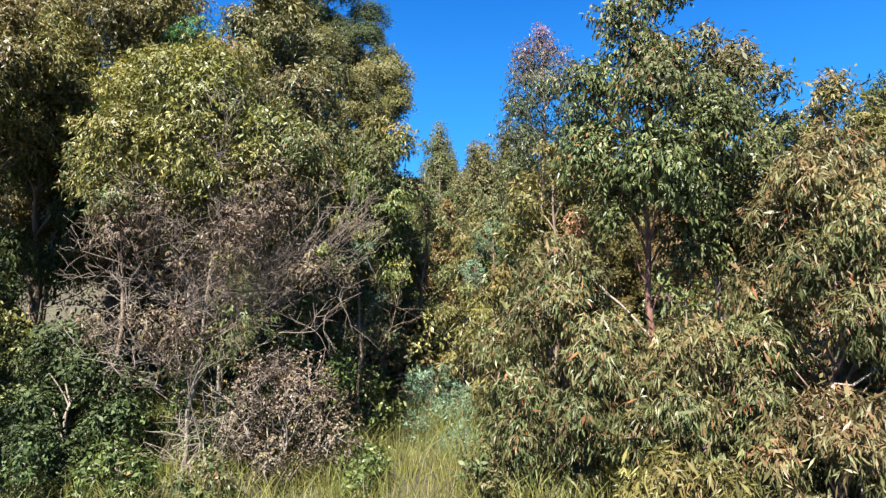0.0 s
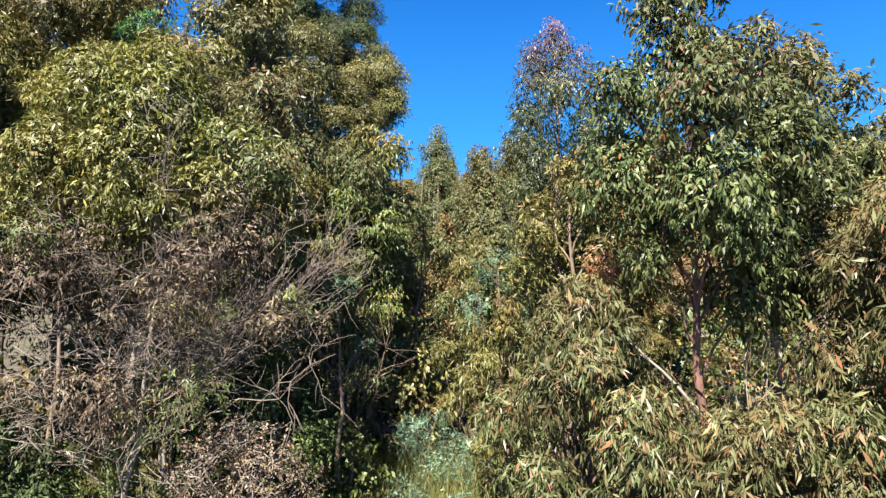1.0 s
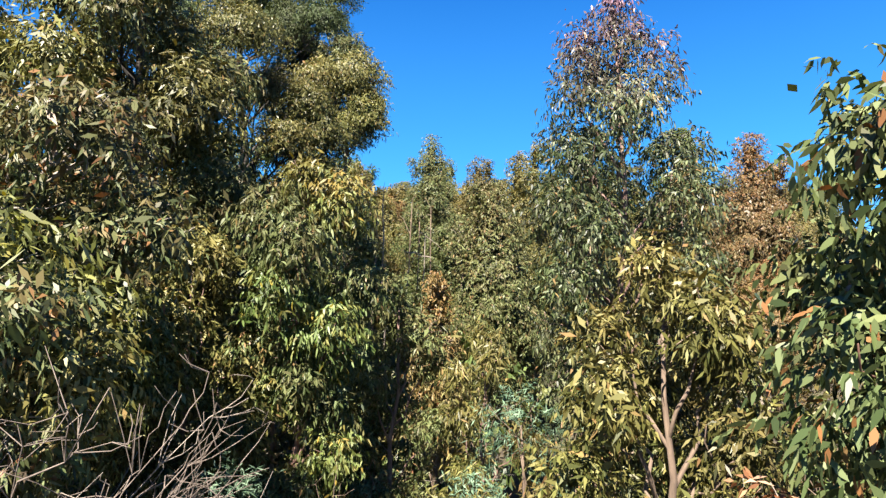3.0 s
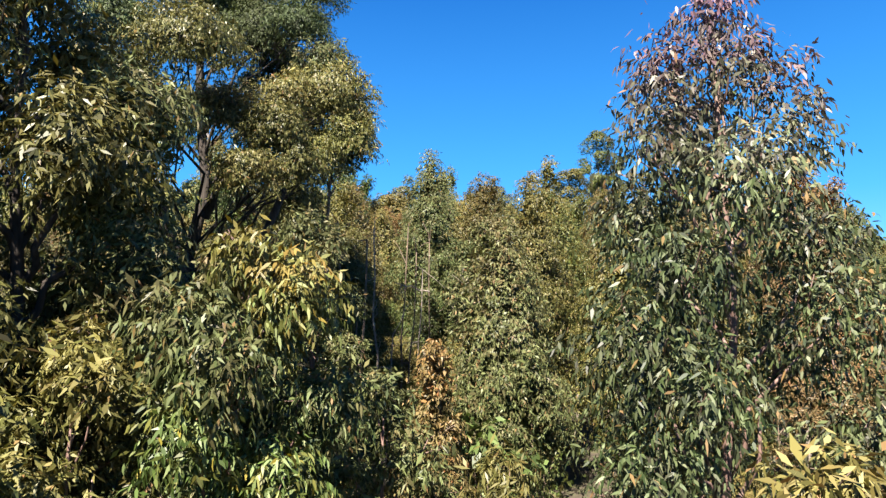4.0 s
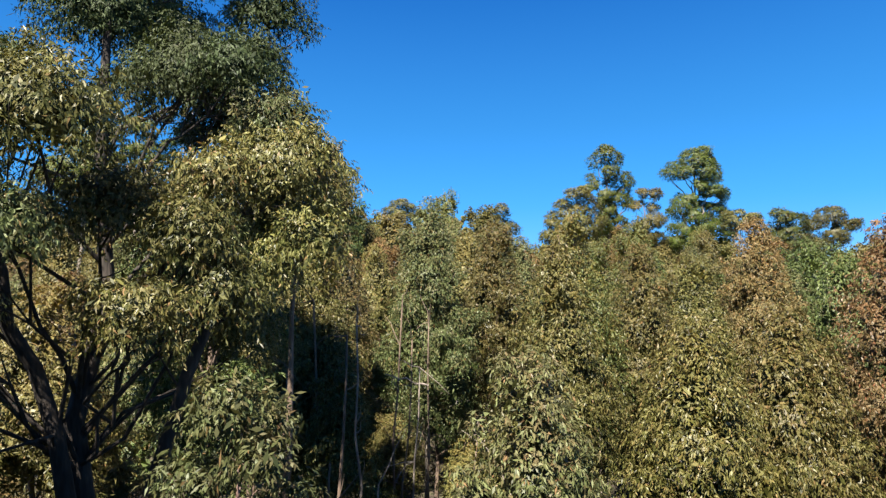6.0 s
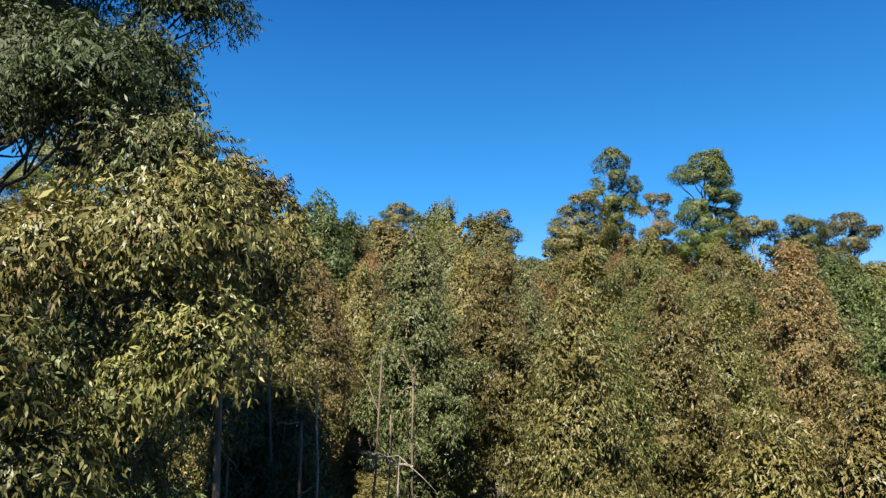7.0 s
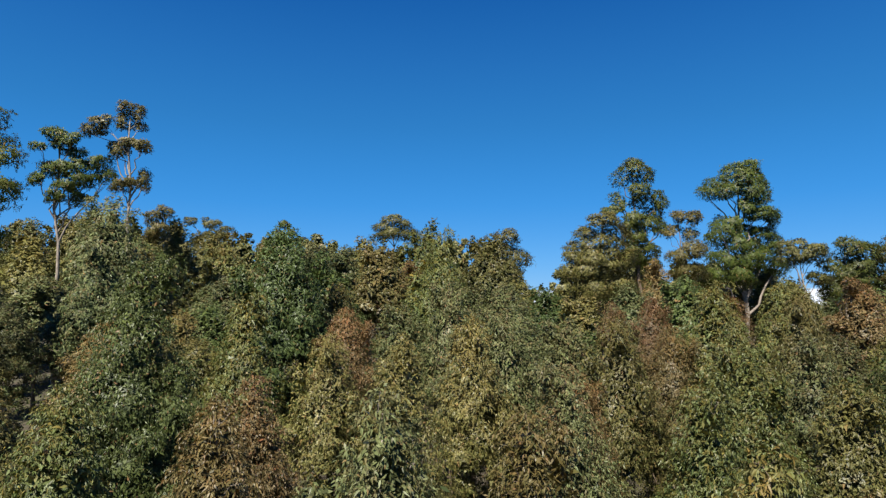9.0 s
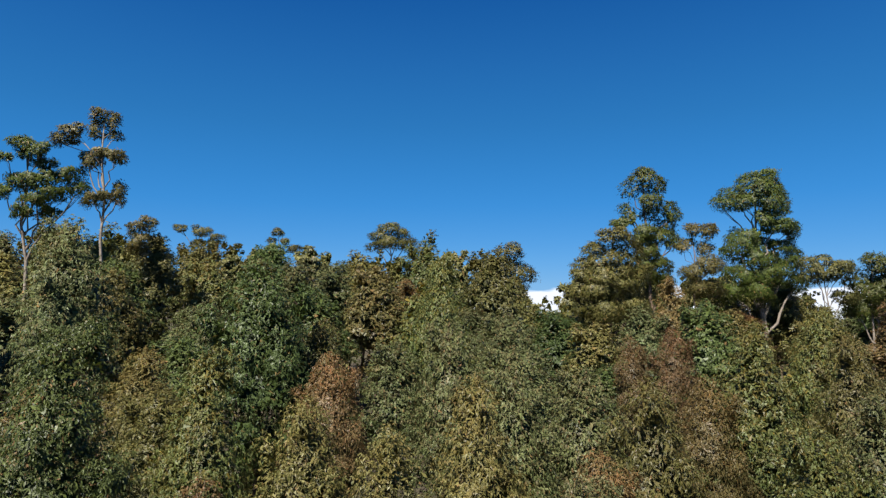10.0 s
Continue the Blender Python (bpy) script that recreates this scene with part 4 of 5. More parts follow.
twig_bush("bare_bush", "dead grey twigs tangled over low bushes", 404, -4.1, 10.7, 2.2, 0.9, 6, 0.016, B_DEAD)
twig_bush("bare_bush", "bare grey twigs among green bushes", 405, 0.3, 18.4, 3.4, 0.8, 6, 0.016, B_DEAD)
twig_bush("bare_bush", "bare grey twigs beside a trunk", 406, 3.9, 10.0, 4.2, 0.6, 4, 0.016, B_DEAD)


def pole(seed, x, y, top, r0, mat, label):
    rng = rgen(seed)
    g = ground_z(x, y)
    root = tagged(new("bare_sapling"), label, "tree", "bare thin stems in the dark gap")
    root.location = (x, y, g)
    p = wander(rng, (0, 0, -0.1), (rng.normal(0, 0.25), rng.normal(0, 0.2), top - g), 8, 0.04)
    child("trunk", tubes("trunk", [(p, r0, r0 * 0.4)], mat, 6), root)
    gl = []
    for _ in range(7):
        i = rng.integers(3, 8)
        gl.append((wander(rng, p[i], p[i] + unit(rng.normal(0, 1, 3) + np.array([0, 0, 0.7])) * rng.uniform(0.4, 1.1), 4, 0.04), r0 * 0.35, 0.004))
    for line in gl:
        child("twig", tubes("twig", [line], mat, 4), root)


for k, (x, y, top, rr) in enumerate([(-1.7, 28.0, 9.0, 0.05), (-2.2, 27.0, 8.8, 0.06), (-1.1, 29.0, 8.6, 0.04), (-0.6, 28.2, 8.0, 0.04), (-2.7, 29.5, 9.6, 0.06), (-1.4, 31.0, 9.6, 0.05),
                                     (-3.2, 31.5, 10.0, 0.06), (-0.3, 30.6, 9.0, 0.04), (-2.0, 25.6, 6.5, 0.05), (-1.2, 25.0, 6.2, 0.035), (0.2, 26.8, 7.0, 0.04), (-3.6, 27.6, 8.0, 0.05)]):
    pole(420 + k, x, y, top, rr, B_DEAD if k % 3 == 0 else B_BROWN, "thin bare grey stem" if k % 3 == 0 else "thin bare brown stem")


def fallen(seed, a, b, r0, label, mat=B_DEAD):
    rng = rgen(seed)
    a, b = np.array(a, float), np.array(b, float)
    root = tagged(new("dead_branch"), label, "branch", "dead branches")
    root.location = a
    p = wander(rng, (0, 0, 0), b - a, 7, 0.04)
    child("stem", tubes("stem", [(p, r0, r0 * 0.4)], mat, 6), root)
    for i in (3, 4, 5, 5):
        child("twig", tubes("twig", [(wander(rng, p[i], p[i] + rng.normal(0, 0.3, 3), 4, 0.03), r0 * 0.4, 0.004)], mat, 4), root)


fallen(441, (-0.2, 30.0, 7.35), (-1.35, 30.0, 7.65), 0.03, "pale dead branch caught among the saplings")
fallen(442, (3.3, 9.5, 2.2), (2.3, 9.9, 3.3), 0.025, "pale dead branch leaning on the bush")
fallen(443, (4.9, 7.9, 1.7), (5.8, 8.0, 2.0), 0.02, "pale dead branch lying on the bush")


# ---- middle ground: single crowns that show their own outline ----
MID = "regrowth eucalyptus trees of the slope"
for seed, (x, y, top, z0, rad, shape, mt, yt, lb) in enumerate([
        (-0.25, 33.2, 13.1, 5.2, 1.75, "ovate", M_GREY, 0.5, "round-headed regrowth eucalyptus with grey-green leaves"),
        (1.9, 35.0, 12.4, 5.6, 1.6, "ovate", M_OLIVE, 0.9, "regrowth eucalyptus with a bronze-tipped crown"),
        (3.0, 29.0, 11.2, 4.4, 1.6, "ovate", M_OLIVE, 0.6, "regrowth eucalyptus with olive leaves and reddish tips"),
        (1.55, 22.7, 8.8, 3.0, 1.6, "dome", M_GREY, 0.45, "dense regrowth eucalyptus with grey-green leaves"),
        (0.1, 20.8, 6.4, 2.2, 0.75, "cone", M_BRONZE, 0.7, "small eucalyptus sapling with an orange-brown tip"),
        (4.1, 32.4, 12.1, 5.2, 1.75, "ovate", M_FRESH, 0.7, "regrowth eucalyptus with bronze new leaves"),
        (5.1, 25.6, 9.4, 3.2, 1.75, "dome", M_RUST, 0.3, "regrowth eucalyptus with a brownish olive crown"),
        (7.9, 27.6, 9.6, 3.4, 1.9, "dome", M_RUST, 0.4, "regrowth eucalyptus with brownish leaves"),
        (-3.0, 30.6, 9.6, 4.6, 1.35, "dome", M_OLIVE, 0.4, "small round-headed regrowth eucalyptus with olive leaves"),
        (11.2, 28.4, 11.8, 4.4, 1.9, "ovate", M_BRONZE, 1.0, "regrowth eucalyptus with a reddish-brown crown"),
        (6.6, 33.6, 11.6, 4.6, 1.9, "ovate", M_OLIVE, 0.6, "regrowth eucalyptus with an olive crown"),
        (12.4, 37.5, 12.9, 5.0, 2.0, "dome", M_BRONZE, 0.9, "round-headed eucalyptus with a reddish-brown top"),
        (9.2, 36.2, 11.4, 4.6, 1.9, "ovate", M_OLIVE, 0.5, "regrowth eucalyptus with an olive crown"),
        (-3.4, 31.4, 11.4, 5.6, 1.5, "ovate", M_OLIVE, 0.9, "regrowth eucalyptus with brownish tips"),
        (-5.8, 33.0, 12.2, 5.0, 1.9, "ovate", M_OLIVE, 0.6, "regrowth eucalyptus with an olive crown"),
        (-3.7, 36.6, 12.4, 5.6, 1.7, "ovate", M_BRONZE, 0.9, "regrowth eucalyptus with a brown-tipped crown"),
        (3.6, 40.6, 12.6, 5.4, 1.8, "ovate", M_GREY, 0.6, "regrowth eucalyptus with a grey-green crown"),
        (-0.7, 42.4, 12.9, 5.4, 1.9, "ovate", M_OLIVE, 0.8, "regrowth eucalyptus with an olive crown"),
        (-8.2, 42.8, 15.4, 5.6, 2.5, "ovate", M_DEEP, 0.3, "tall dense eucalyptus with a broad deep green crown"),
        (-7.0, 37.5, 12.6, 5.0, 2.0, "ovate", M_FRESH, 0.4, "dense eucalyptus with a leafy green crown"),
        (-4.6, 42.0, 12.2, 5.2, 1.9, "ovate", M_BRONZE, 0.9, "regrowth eucalyptus with a rust-brown crown"),
        (6.9, 40.4, 12.2, 5.0, 1.9, "ovate", M_FRESH, 0.6, "regrowth eucalyptus with a fresh green crown"),
        (9.6, 43.6, 12.9, 5.0, 2.2, "cone", M_FRESH, 0.4, "broad conical eucalyptus with a light green crown"),
        (-4.0, 30.4, 10.3, 4.6, 1.6, "dome", M_OLIVE, 0.4, "round-headed regrowth eucalyptus with olive leaves"),
        (-2.4, 28.9, 8.3, 3.6, 1.2, "dome", M_FRESH, 0.3, "low round-headed eucalyptus with fresh green leaves")]):
    build_tree("eucalyptus_tree", lb, "tree", MID, 500 + seed, (x, y), (x, y, top - 0.7), 0.09,
               head_clumps(rgen(500 + seed), 42, x, y, z0, top, rad * 1.08, shape), B_BROWN if seed % 3 else B_GREY,
               dict(MIDA, mat=mt, young=tips(z0, top, yt), low=(0.3, 0.6), per_m2=470 if y < 31 else 380), split=False, every=3)


# ---- the regrowth forest behind: a few kinds of tree, set out over the slope ----
def kind_of_tree(seed, H, R, z0, shape, mat, yt, leaf, lb, n=20):
    return build_tree("eucalyptus_tree", lb, "tree", MID, seed, (0, -60), (0, -60, H * 0.93), 0.10,
                      head_clumps(rgen(seed), n, 0, -60, z0, H, R, shape), B_BROWN, dict(leaf, mat=mat, young=tips(z0, H, yt)), foot=0.0, split=False, twigs=1, every=4)


def kind_set(first, leaf, n):
    rows = [("dome", 1.75, 3.2, M_OLIVE, 0.45, "regrowth eucalyptus with a rounded olive crown"), ("dome", 1.85, 3.4, M_GREY, 0.25, "regrowth eucalyptus with a rounded grey-green crown"),
            ("ovate", 1.7, 3.0, M_FRESH, 0.5, "regrowth eucalyptus with a fresh green crown"), ("dome", 1.65, 3.6, M_BRONZE, 0.8, "regrowth eucalyptus with a reddish-brown crown"),
            ("dome", 1.9, 3.4, M_DEEP, 0.1, "dense eucalyptus with a deep green crown"), ("ovate", 1.7, 3.2, M_OLIVE, 0.9, "regrowth eucalyptus with a bronze-tipped crown")]
    fuzzy = dict(leaf, length=leaf["length"] * 0.75, width=leaf["width"] * 0.62, per_m2=leaf["per_m2"] * 1.7)
    return [kind_of_tree(first + k, 10, rad * 1.28, z0, shape, mt, yt, fuzzy if mt is M_BRONZE else leaf, lb, n) for k, (shape, rad, z0, mt, yt, lb) in enumerate(rows)]


kinds_near, kinds_mid, kinds_far = kind_set(601, MIDB, 38), kind_set(621, MIDC, 36), kind_set(641, MIDD, 30)
PY, PT = [14, 22, 30, 40, 50, 60, 75, 87, 130], [6.2, 8.0, 9.8, 11.4, 12.5, 14.2, 17.8, 20.4, 24.0]


def canopy(x, y):
    f = min(max((y - 55) / 25, 0), 1)
    dip = 4.6 * min(1.0, max(0.0, 1.5 - abs(x - 0.125 * y + 0.4) / 2.6))
    fall = 1.9 * min(max((x - 8) / 8, 0), 1) + 1.9 * min(max((x - 0.22 * y) / 8, 0), 1)
    return float(np.interp(y, PY, PT)) + f * (0.6 - max(dip, fall) + 0.05 * max(0, -x - 4))


taken = [(o.location.x, o.location.y) for o in list(scene.objects) if o.parent is None and o.get("group") in (MID, FRONT) and o.location.y > 5]
PLACED = [  # x, y, top, kind, width factor
    (4.5, 44.2, 12.3, 3, 0.9),     (-7.4, 55.4, 17.9, 4, 1.25), (-18.6, 60.2, 20.2, 1, 1.3), (0.4, 61.2, 18.2, 2, 1.0), (-3.9, 53.3, 14.0, 3, 1.0), (1.0, 53.8, 15.0, 1, 1.0), (-5.0, 57.5, 15.2, 0, 1.0),
    (10.3, 51.4, 13.3, 3, 0.9), (12.3, 52.0, 14.8, 2, 1.2), (13.3, 62.6, 14.6, 3, 0.9), (10.3, 60.4, 14.3, 3, 0.8), (18.2, 55.3, 14.6, 0, 1.0), (19.6, 59.9, 15.2, 2, 1.0),
    (6.9, 47.6, 13.6, 0, 1.0), (1.6, 47.6, 13.5, 5, 1.0), (-7.0, 48.4, 14.2, 2, 1.0), (-3.7, 48.0, 13.0, 0, 1.0), (15.0, 49.6, 12.8, 1, 1.0), (3.0, 50.0, 13.6, 1, 0.9),
    (12.6, 19.2, 8.4, 0, 1.2), (15.2, 23.0, 9.0, 1, 1.2), (9.8, 18.0, 7.4, 5, 1.1), (-12.4, 18.6, 9.0, 1, 1.2), (-14.6, 22.4, 9.6, 4, 1.2), (17.5, 27.0, 9.4, 2, 1.2), (-10.4, 19.8, 9.4, 0, 1.1)]


def plant(k, x, y, top, wide):
    g = ground_z(x, y)
    s = (top - g) / 10.0
    rot = random.uniform(-1.0, 1.0)
    w = wide * (0.72 + 0.28 * s)
    return copy_thing((kinds_near if y < 41 and not (y < 30 and abs(x) > 9) else kinds_mid if y < 63 else kinds_far)[k], Matrix.Translation((x, y, g)) @ Matrix.Rotation(rot, 4, "Z") @ Matrix.Diagonal((w, w, s, 1)))


for x, y, top, k, wd in PLACED:
    plant(k, x, y, top, wd)
    taken.append((x, y))
rf = random.Random(7)
y = 17.0
while y < 94:
    step = 3.7 + 0.05 * (y - 17)
    half = max(0.74 * (y - 16) + 3, 11 if y < 36 else 0)
    x = -half + rf.uniform(0, step)
    while x < half:
        px, py = x + rf.uniform(-0.9, 0.9), y + rf.uniform(-0.9, 0.9)
        x += step
        if py < 31 and abs(px + 0.5) < 7.5 or min((px - a) ** 2 + (py - b) ** 2 for a, b in taken) < (2.3 + 0.014 * py) ** 2:
            continue
        k = rf.choice([0, 0, 1, 1, 2, 3, 4, 5])
        plant(k, px, py, canopy(px, py) + rf.uniform(-2.8, 1.3), rf.uniform(0.92, 1.25) * (1 + 0.012 * max(0, py - 40)))
        taken.append((px, py))
    y += step * 0.9
# a lower storey fills the gaps between the crowns
y = 25.0
while y < 58:
    step = 2.9 + 0.03 * (y - 25)
    x = -0.74 * (y - 16) - 3 + rf.uniform(0, step)
    while x < 0.74 * (y - 16) + 3:
        px, py = x + rf.uniform(-0.7, 0.7), y + rf.uniform(-0.7, 0.7)
        x += step
        if py < 36 and abs(px + 1.2) < 1.5 or py < 29 and abs(px) < 6 or min((px - a) ** 2 + (py - b) ** 2 for a, b in taken) < (1.7 + 0.008 * py) ** 2:
            continue
        plant(rf.choice([0, 1, 2, 3, 4, 5]), px, py, canopy(px, py) - rf.uniform(3.6, 5.6), rf.uniform(0.85, 1.05))
        taken.append((px, py))
    y += step * 0.9
for o in kinds_near + kinds_mid + kinds_far:
    for c in list(o.children):
        bpy.data.objects.remove(c)
    bpy.data.objects.remove(o)


# ---- woods behind the ridge, too far to count ----
rw = rgen(660)
wood = []
for k in range(90):
    wx, wy = -75 + 150 * (k + rw.uniform(0.1, 0.9)) / 90, rw.uniform(97, 108)
    top = canopy(wx, wy) - rw.uniform(0.0, 1.6) + (1.6 if 17 < wx < 40 else 0.6 if wx < 8 else -1.0)
    wood += head_clumps(rw, 9, wx, wy, top - 9, top, rw.uniform(2.2, 3.0), "dome")
tagged(new("far_woods", leaves("far_woods", rw, wood, M_OLIVE, 32, 0.26, 0.16, droop=0.8, per_sprig=5, flat=0.6, lay=1.2, rise=0.5, back=0.1, core=2, broad=2.4, deep=0.4, tri=True)),
       "dense far eucalyptus woods along the ridge", "woods", kind="stuff")


# ---- low undergrowth between the trunks ----
def kind_of_bush(seed, H, R, mat, lb):
    return build_tree("undergrowth_bush", lb, "shrub", "undergrowth bushes", seed, (0, -60), (0, -60, H * 0.8), 0.03, crown_clumps(rgen(seed), 10, 0, -60, 0.2, H, R, "dome", 0.40), B_BROWN,
                      dict(per_m2=34, length=0.13, width=0.075, droop=0.5, per_sprig=7, mat=mat, core=1, back=0.3), foot=0.0, split=False, limb_from=0.08, limb_r=0.6, twigs=1, every=2)


low = [kind_of_bush(671, 2.4, 1.1, M_OLIVE, "olive bush in the undergrowth"), kind_of_bush(672, 2.8, 1.0, M_DEEP, "deep green bush in the undergrowth"),
       kind_of_bush(673, 2.0, 1.1, M_FRESH, "fresh green bush in the undergrowth"), kind_of_bush(674, 2.2, 0.9, M_BRONZE, "brownish bush in the undergrowth")]
for k in range(206):
    px, py = (rf.uniform(-13, 14), rf.uniform(12.5, 34)) if k < 110 else (rf.uniform(-12.5, -6), rf.uniform(13, 22)) if k < 130 else (rf.uniform(-2.6, 1.0), rf.uniform(20, 31)) if k < 150 else (rf.uniform(-12, 14), rf.uniform(32, 50)) if k < 190 else (rf.uniform(7, 16), rf.uniform(14, 24))
    if abs(px + 0.2) < 0.9 and py < 16 or -1.6 > px > -3.0 and py < 15:
        continue
    s = rf.uniform(0.7, 1.4) * (0.8 if py < 16 else 1.1)
    copy_thing(low[k % 4], Matrix.Translation((px, py, ground_z(px, py))) @ Matrix.Rotation(rf.uniform(0, 6.28), 4, "Z") @ Matrix.Diagonal((s, s, s * rf.uniform(0.8, 1.3), 1)))
for o in low:
    for c in list(o.children):
        bpy.data.objects.remove(c)
    bpy.data.objects.remove(o)


# ---- tall old eucalyptus on the ridge ----
RIDGE = "tall old eucalyptus trees on the ridge"


def tall_tree(seed, x, y, lean_x, top, rows, bark, mat, lb, r0=0.3, yt=0.4):
    """A tall tree from rows of dx, z, half width, half height: umbrella-shaped leaf tufts on steep limbs."""
    rng = rgen(seed)
    clumps = []
    for dx, z, rx, rz in rows:
        rx, rz = rx * 0.98, rz * 1.0
        cy = y + rng.uniform(-0.8, 0.8)
        clumps.append(((x + dx, cy, z), (rx * 0.8, rx * 0.8, rz * 1.0)))
        for k in range(4):
            a = k * 1.57 + rng.uniform(-0.5, 0.5)
            s = rng.uniform(0.42, 0.62)
            clumps.append(((x + dx + math.cos(a) * rx * 0.58, cy + math.sin(a) * rx * 0.58, z + rz * rng.uniform(-0.6, 0.6)), (rx * s, rx * s, max(rz * s * 1.2, rx * s * 0.75))))
    build_tree("tall_eucalyptus", lb, "tree", RIDGE, seed, (x, y), (lean_x, y, top - 0.9), r0, clumps, bark,
               dict(FAR, mat=mat, young=tips(top - 12, top, yt)), split=False, limb_from=0.35, limb_r=0.45, twigs=3, wob=0.18, every=5, steep=1.2)


tall_tree(701, 21.1, 87.0, 20.1, 28.7, [(-2.0, 27.1, 1.1, 1.1), (-0.4, 27.5, 1.5, 1.1), (-1.0, 27.9, 1.4, 0.9), (0.7, 27.0, 0.9, 0.8), (-2.5, 24.7, 0.9, 0.8), (-2.5, 23.8, 0.8, 0.6), (-0.4, 25.3, 1.2, 0.8), (0.1, 24.4, 1.5, 0.7), (1.6, 24.5, 0.8, 0.9), (1.2, 23.4, 1.2, 0.5), (-3.6, 23.3, 0.9, 0.5), (-1.0, 22.6, 1.2, 0.8), (0.6, 22.2, 1.6, 0.9), (-0.5, 21.4, 1.4, 0.8), (1.6, 21.5, 0.8, 0.7), (-1.6, 21.6, 0.8, 0.9), (-0.6, 20.2, 1.6, 0.8), (0.2, 19.2, 1.6, 1.0), (-1.2, 18.5, 1.6, 1.1), (0.4, 17.5, 1.6, 1.3)],
          B_BROWN, M_RIDGE, "tall old eucalyptus with tiered round leaf tufts", 0.28, 0.4)
tall_tree(702, 31.8, 88.0, 31.4, 28.7, [(-0.4, 27.8, 1.8, 0.9), (-0.7, 26.9, 2.0, 0.8), (1.2, 27.2, 1.1, 0.9), (-2.7, 26.4, 1.3, 0.9), (-3.3, 25.5, 1.4, 0.7), (-1.8, 25.5, 1.3, 0.7), (0.4, 26.0, 1.6, 1.1), (2.1, 26.0, 1.1, 1.0), (1.4, 25.0, 1.5, 0.9), (0.3, 24.1, 1.3, 0.7), (1.6, 23.3, 1.6, 0.7), (3.1, 22.9, 0.9, 0.9), (2.1, 21.2, 1.3, 0.6), (3.2, 20.7, 0.8, 0.7), (-1.8, 22.2, 1.6, 0.8), (-2.6, 21.1, 1.5, 1.1), (-0.7, 21.0, 1.9, 1.3), (-1.0, 19.6, 2.0, 1.1), (0.9, 19.9, 1.4, 1.1), (-2.2, 18.2, 1.9, 1.2), (-0.0, 17.9, 1.6, 1.1), (2.5, 19.3, 1.6, 0.9), (1.9, 18.2, 1.9, 1.1), (3.4, 17.6, 1.4, 1.0), (-1.2, 16.6, 2.2, 1.1), (-3.4, 16.6, 1.6, 1.2)],
          B_GREY, M_RIDGE, "tall old eucalyptus with a high spreading crown", 0.30, 0.4)
tall_tree(703, 14.2, 79.5, 14.9, 21.8, [(-0.9, 20.4, 1.1, 0.6), (0.7, 21.2, 1.4, 0.7), (1.9, 20.7, 1.2, 0.8), (2.8, 20.0, 0.8, 0.7), (-2.0, 18.9, 0.9, 0.7), (-2.5, 18.0, 0.7, 0.6), (-0.0, 19.4, 1.7, 0.7), (1.9, 19.2, 1.4, 0.7), (-0.5, 18.0, 1.6, 0.8), (1.0, 18.3, 1.4, 0.8), (2.9, 18.1, 1.1, 0.8), (1.8, 17.4, 1.5, 0.8), (-2.9, 16.7, 0.8, 0.8), (-1.5, 16.4, 1.4, 0.9), (0.4, 16.1, 1.4, 0.9), (2.7, 16.2, 1.3, 0.9), (-0.6, 15.1, 1.9, 0.9), (1.9, 14.9, 1.9, 0.9)],
          B_BROWN, M_RUST, "broad eucalyptus with a brownish crown on forking limbs", 0.26, 0.5)
tall_tree(704, 24.8, 85.6, 24.1, 23.1, [(-0.7, 22.6, 0.9, 0.6), (0.6, 22.4, 0.9, 0.7), (1.4, 22.6, 0.6, 0.5), (-1.2, 21.4, 0.8, 0.5), (0.5, 20.9, 0.9, 0.6), (-1.9, 20.9, 0.6, 0.4), (-0.6, 18.7, 1.5, 0.8), (0.7, 19.3, 1.3, 0.9), (-0.4, 17.3, 1.6, 0.9), (1.0, 17.1, 1.4, 1.1)],
          B_BROWN, M_RUST, "thin-crowned eucalyptus with purplish-brown leaves", 0.14, 0.8)
tall_tree(705, 34.9, 80.0, 32.7, 19.9, [(-3.2, 18.9, 0.9, 0.7), (-2.2, 19.3, 1.3, 0.6), (-1.1, 18.8, 1.1, 0.7), (-0.2, 18.4, 0.9, 0.6), (0.3, 17.7, 0.7, 0.4), (-3.0, 18.0, 1.1, 0.5), (-1.6, 18.0, 1.1, 0.4), (-0.3, 16.2, 1.2, 0.5)],
          B_GREY, M_OLIVE, "umbrella-crowned eucalyptus on pale forking stems", 0.16, 0.4)
tall_tree(706, 37.1, 81.0, 37.6, 20.0, [(0.6, 19.2, 1.3, 0.8), (1.0, 18.5, 1.4, 0.7), (-0.3, 17.8, 1.1, 0.5), (-0.8, 17.1, 0.8, 0.3), (1.5, 17.5, 1.5, 0.6), (2.8, 18.5, 1.5, 1.3), (0.1, 16.3, 1.3, 1.0), (1.1, 15.3, 1.8, 1.1), (-1.3, 15.3, 1.2, 0.8)],
          B_GREY, M_RIDGE, "umbrella-crowned eucalyptus with a dark dense lower crown", 0.20, 0.4)
tall_tree(709, -24.6, 74.4, -25.3, 30.6, [(-0.8, 30.1, 1.1, 0.5), (0.1, 29.6, 0.5, 0.7), (-1.4, 29.2, 1.2, 0.6), (-2.7, 28.8, 0.9, 0.4), (-3.7, 28.3, 0.9, 0.4), (0.1, 28.7, 0.5, 0.4), (-1.9, 27.0, 0.8, 0.5), (-1.5, 26.4, 0.9, 0.4), (-0.4, 27.1, 0.8, 0.4), (0.8, 26.8, 0.7, 0.5), (0.4, 24.6, 0.6, 0.6), (0.8, 23.7, 0.4, 0.8), (-1.1, 23.5, 1.0, 0.4), (-0.1, 23.8, 0.8, 0.4)],
          B_GREY, M_RUST, "tall leaning eucalyptus with a pale trunk and open crown", 0.22, 0.2)
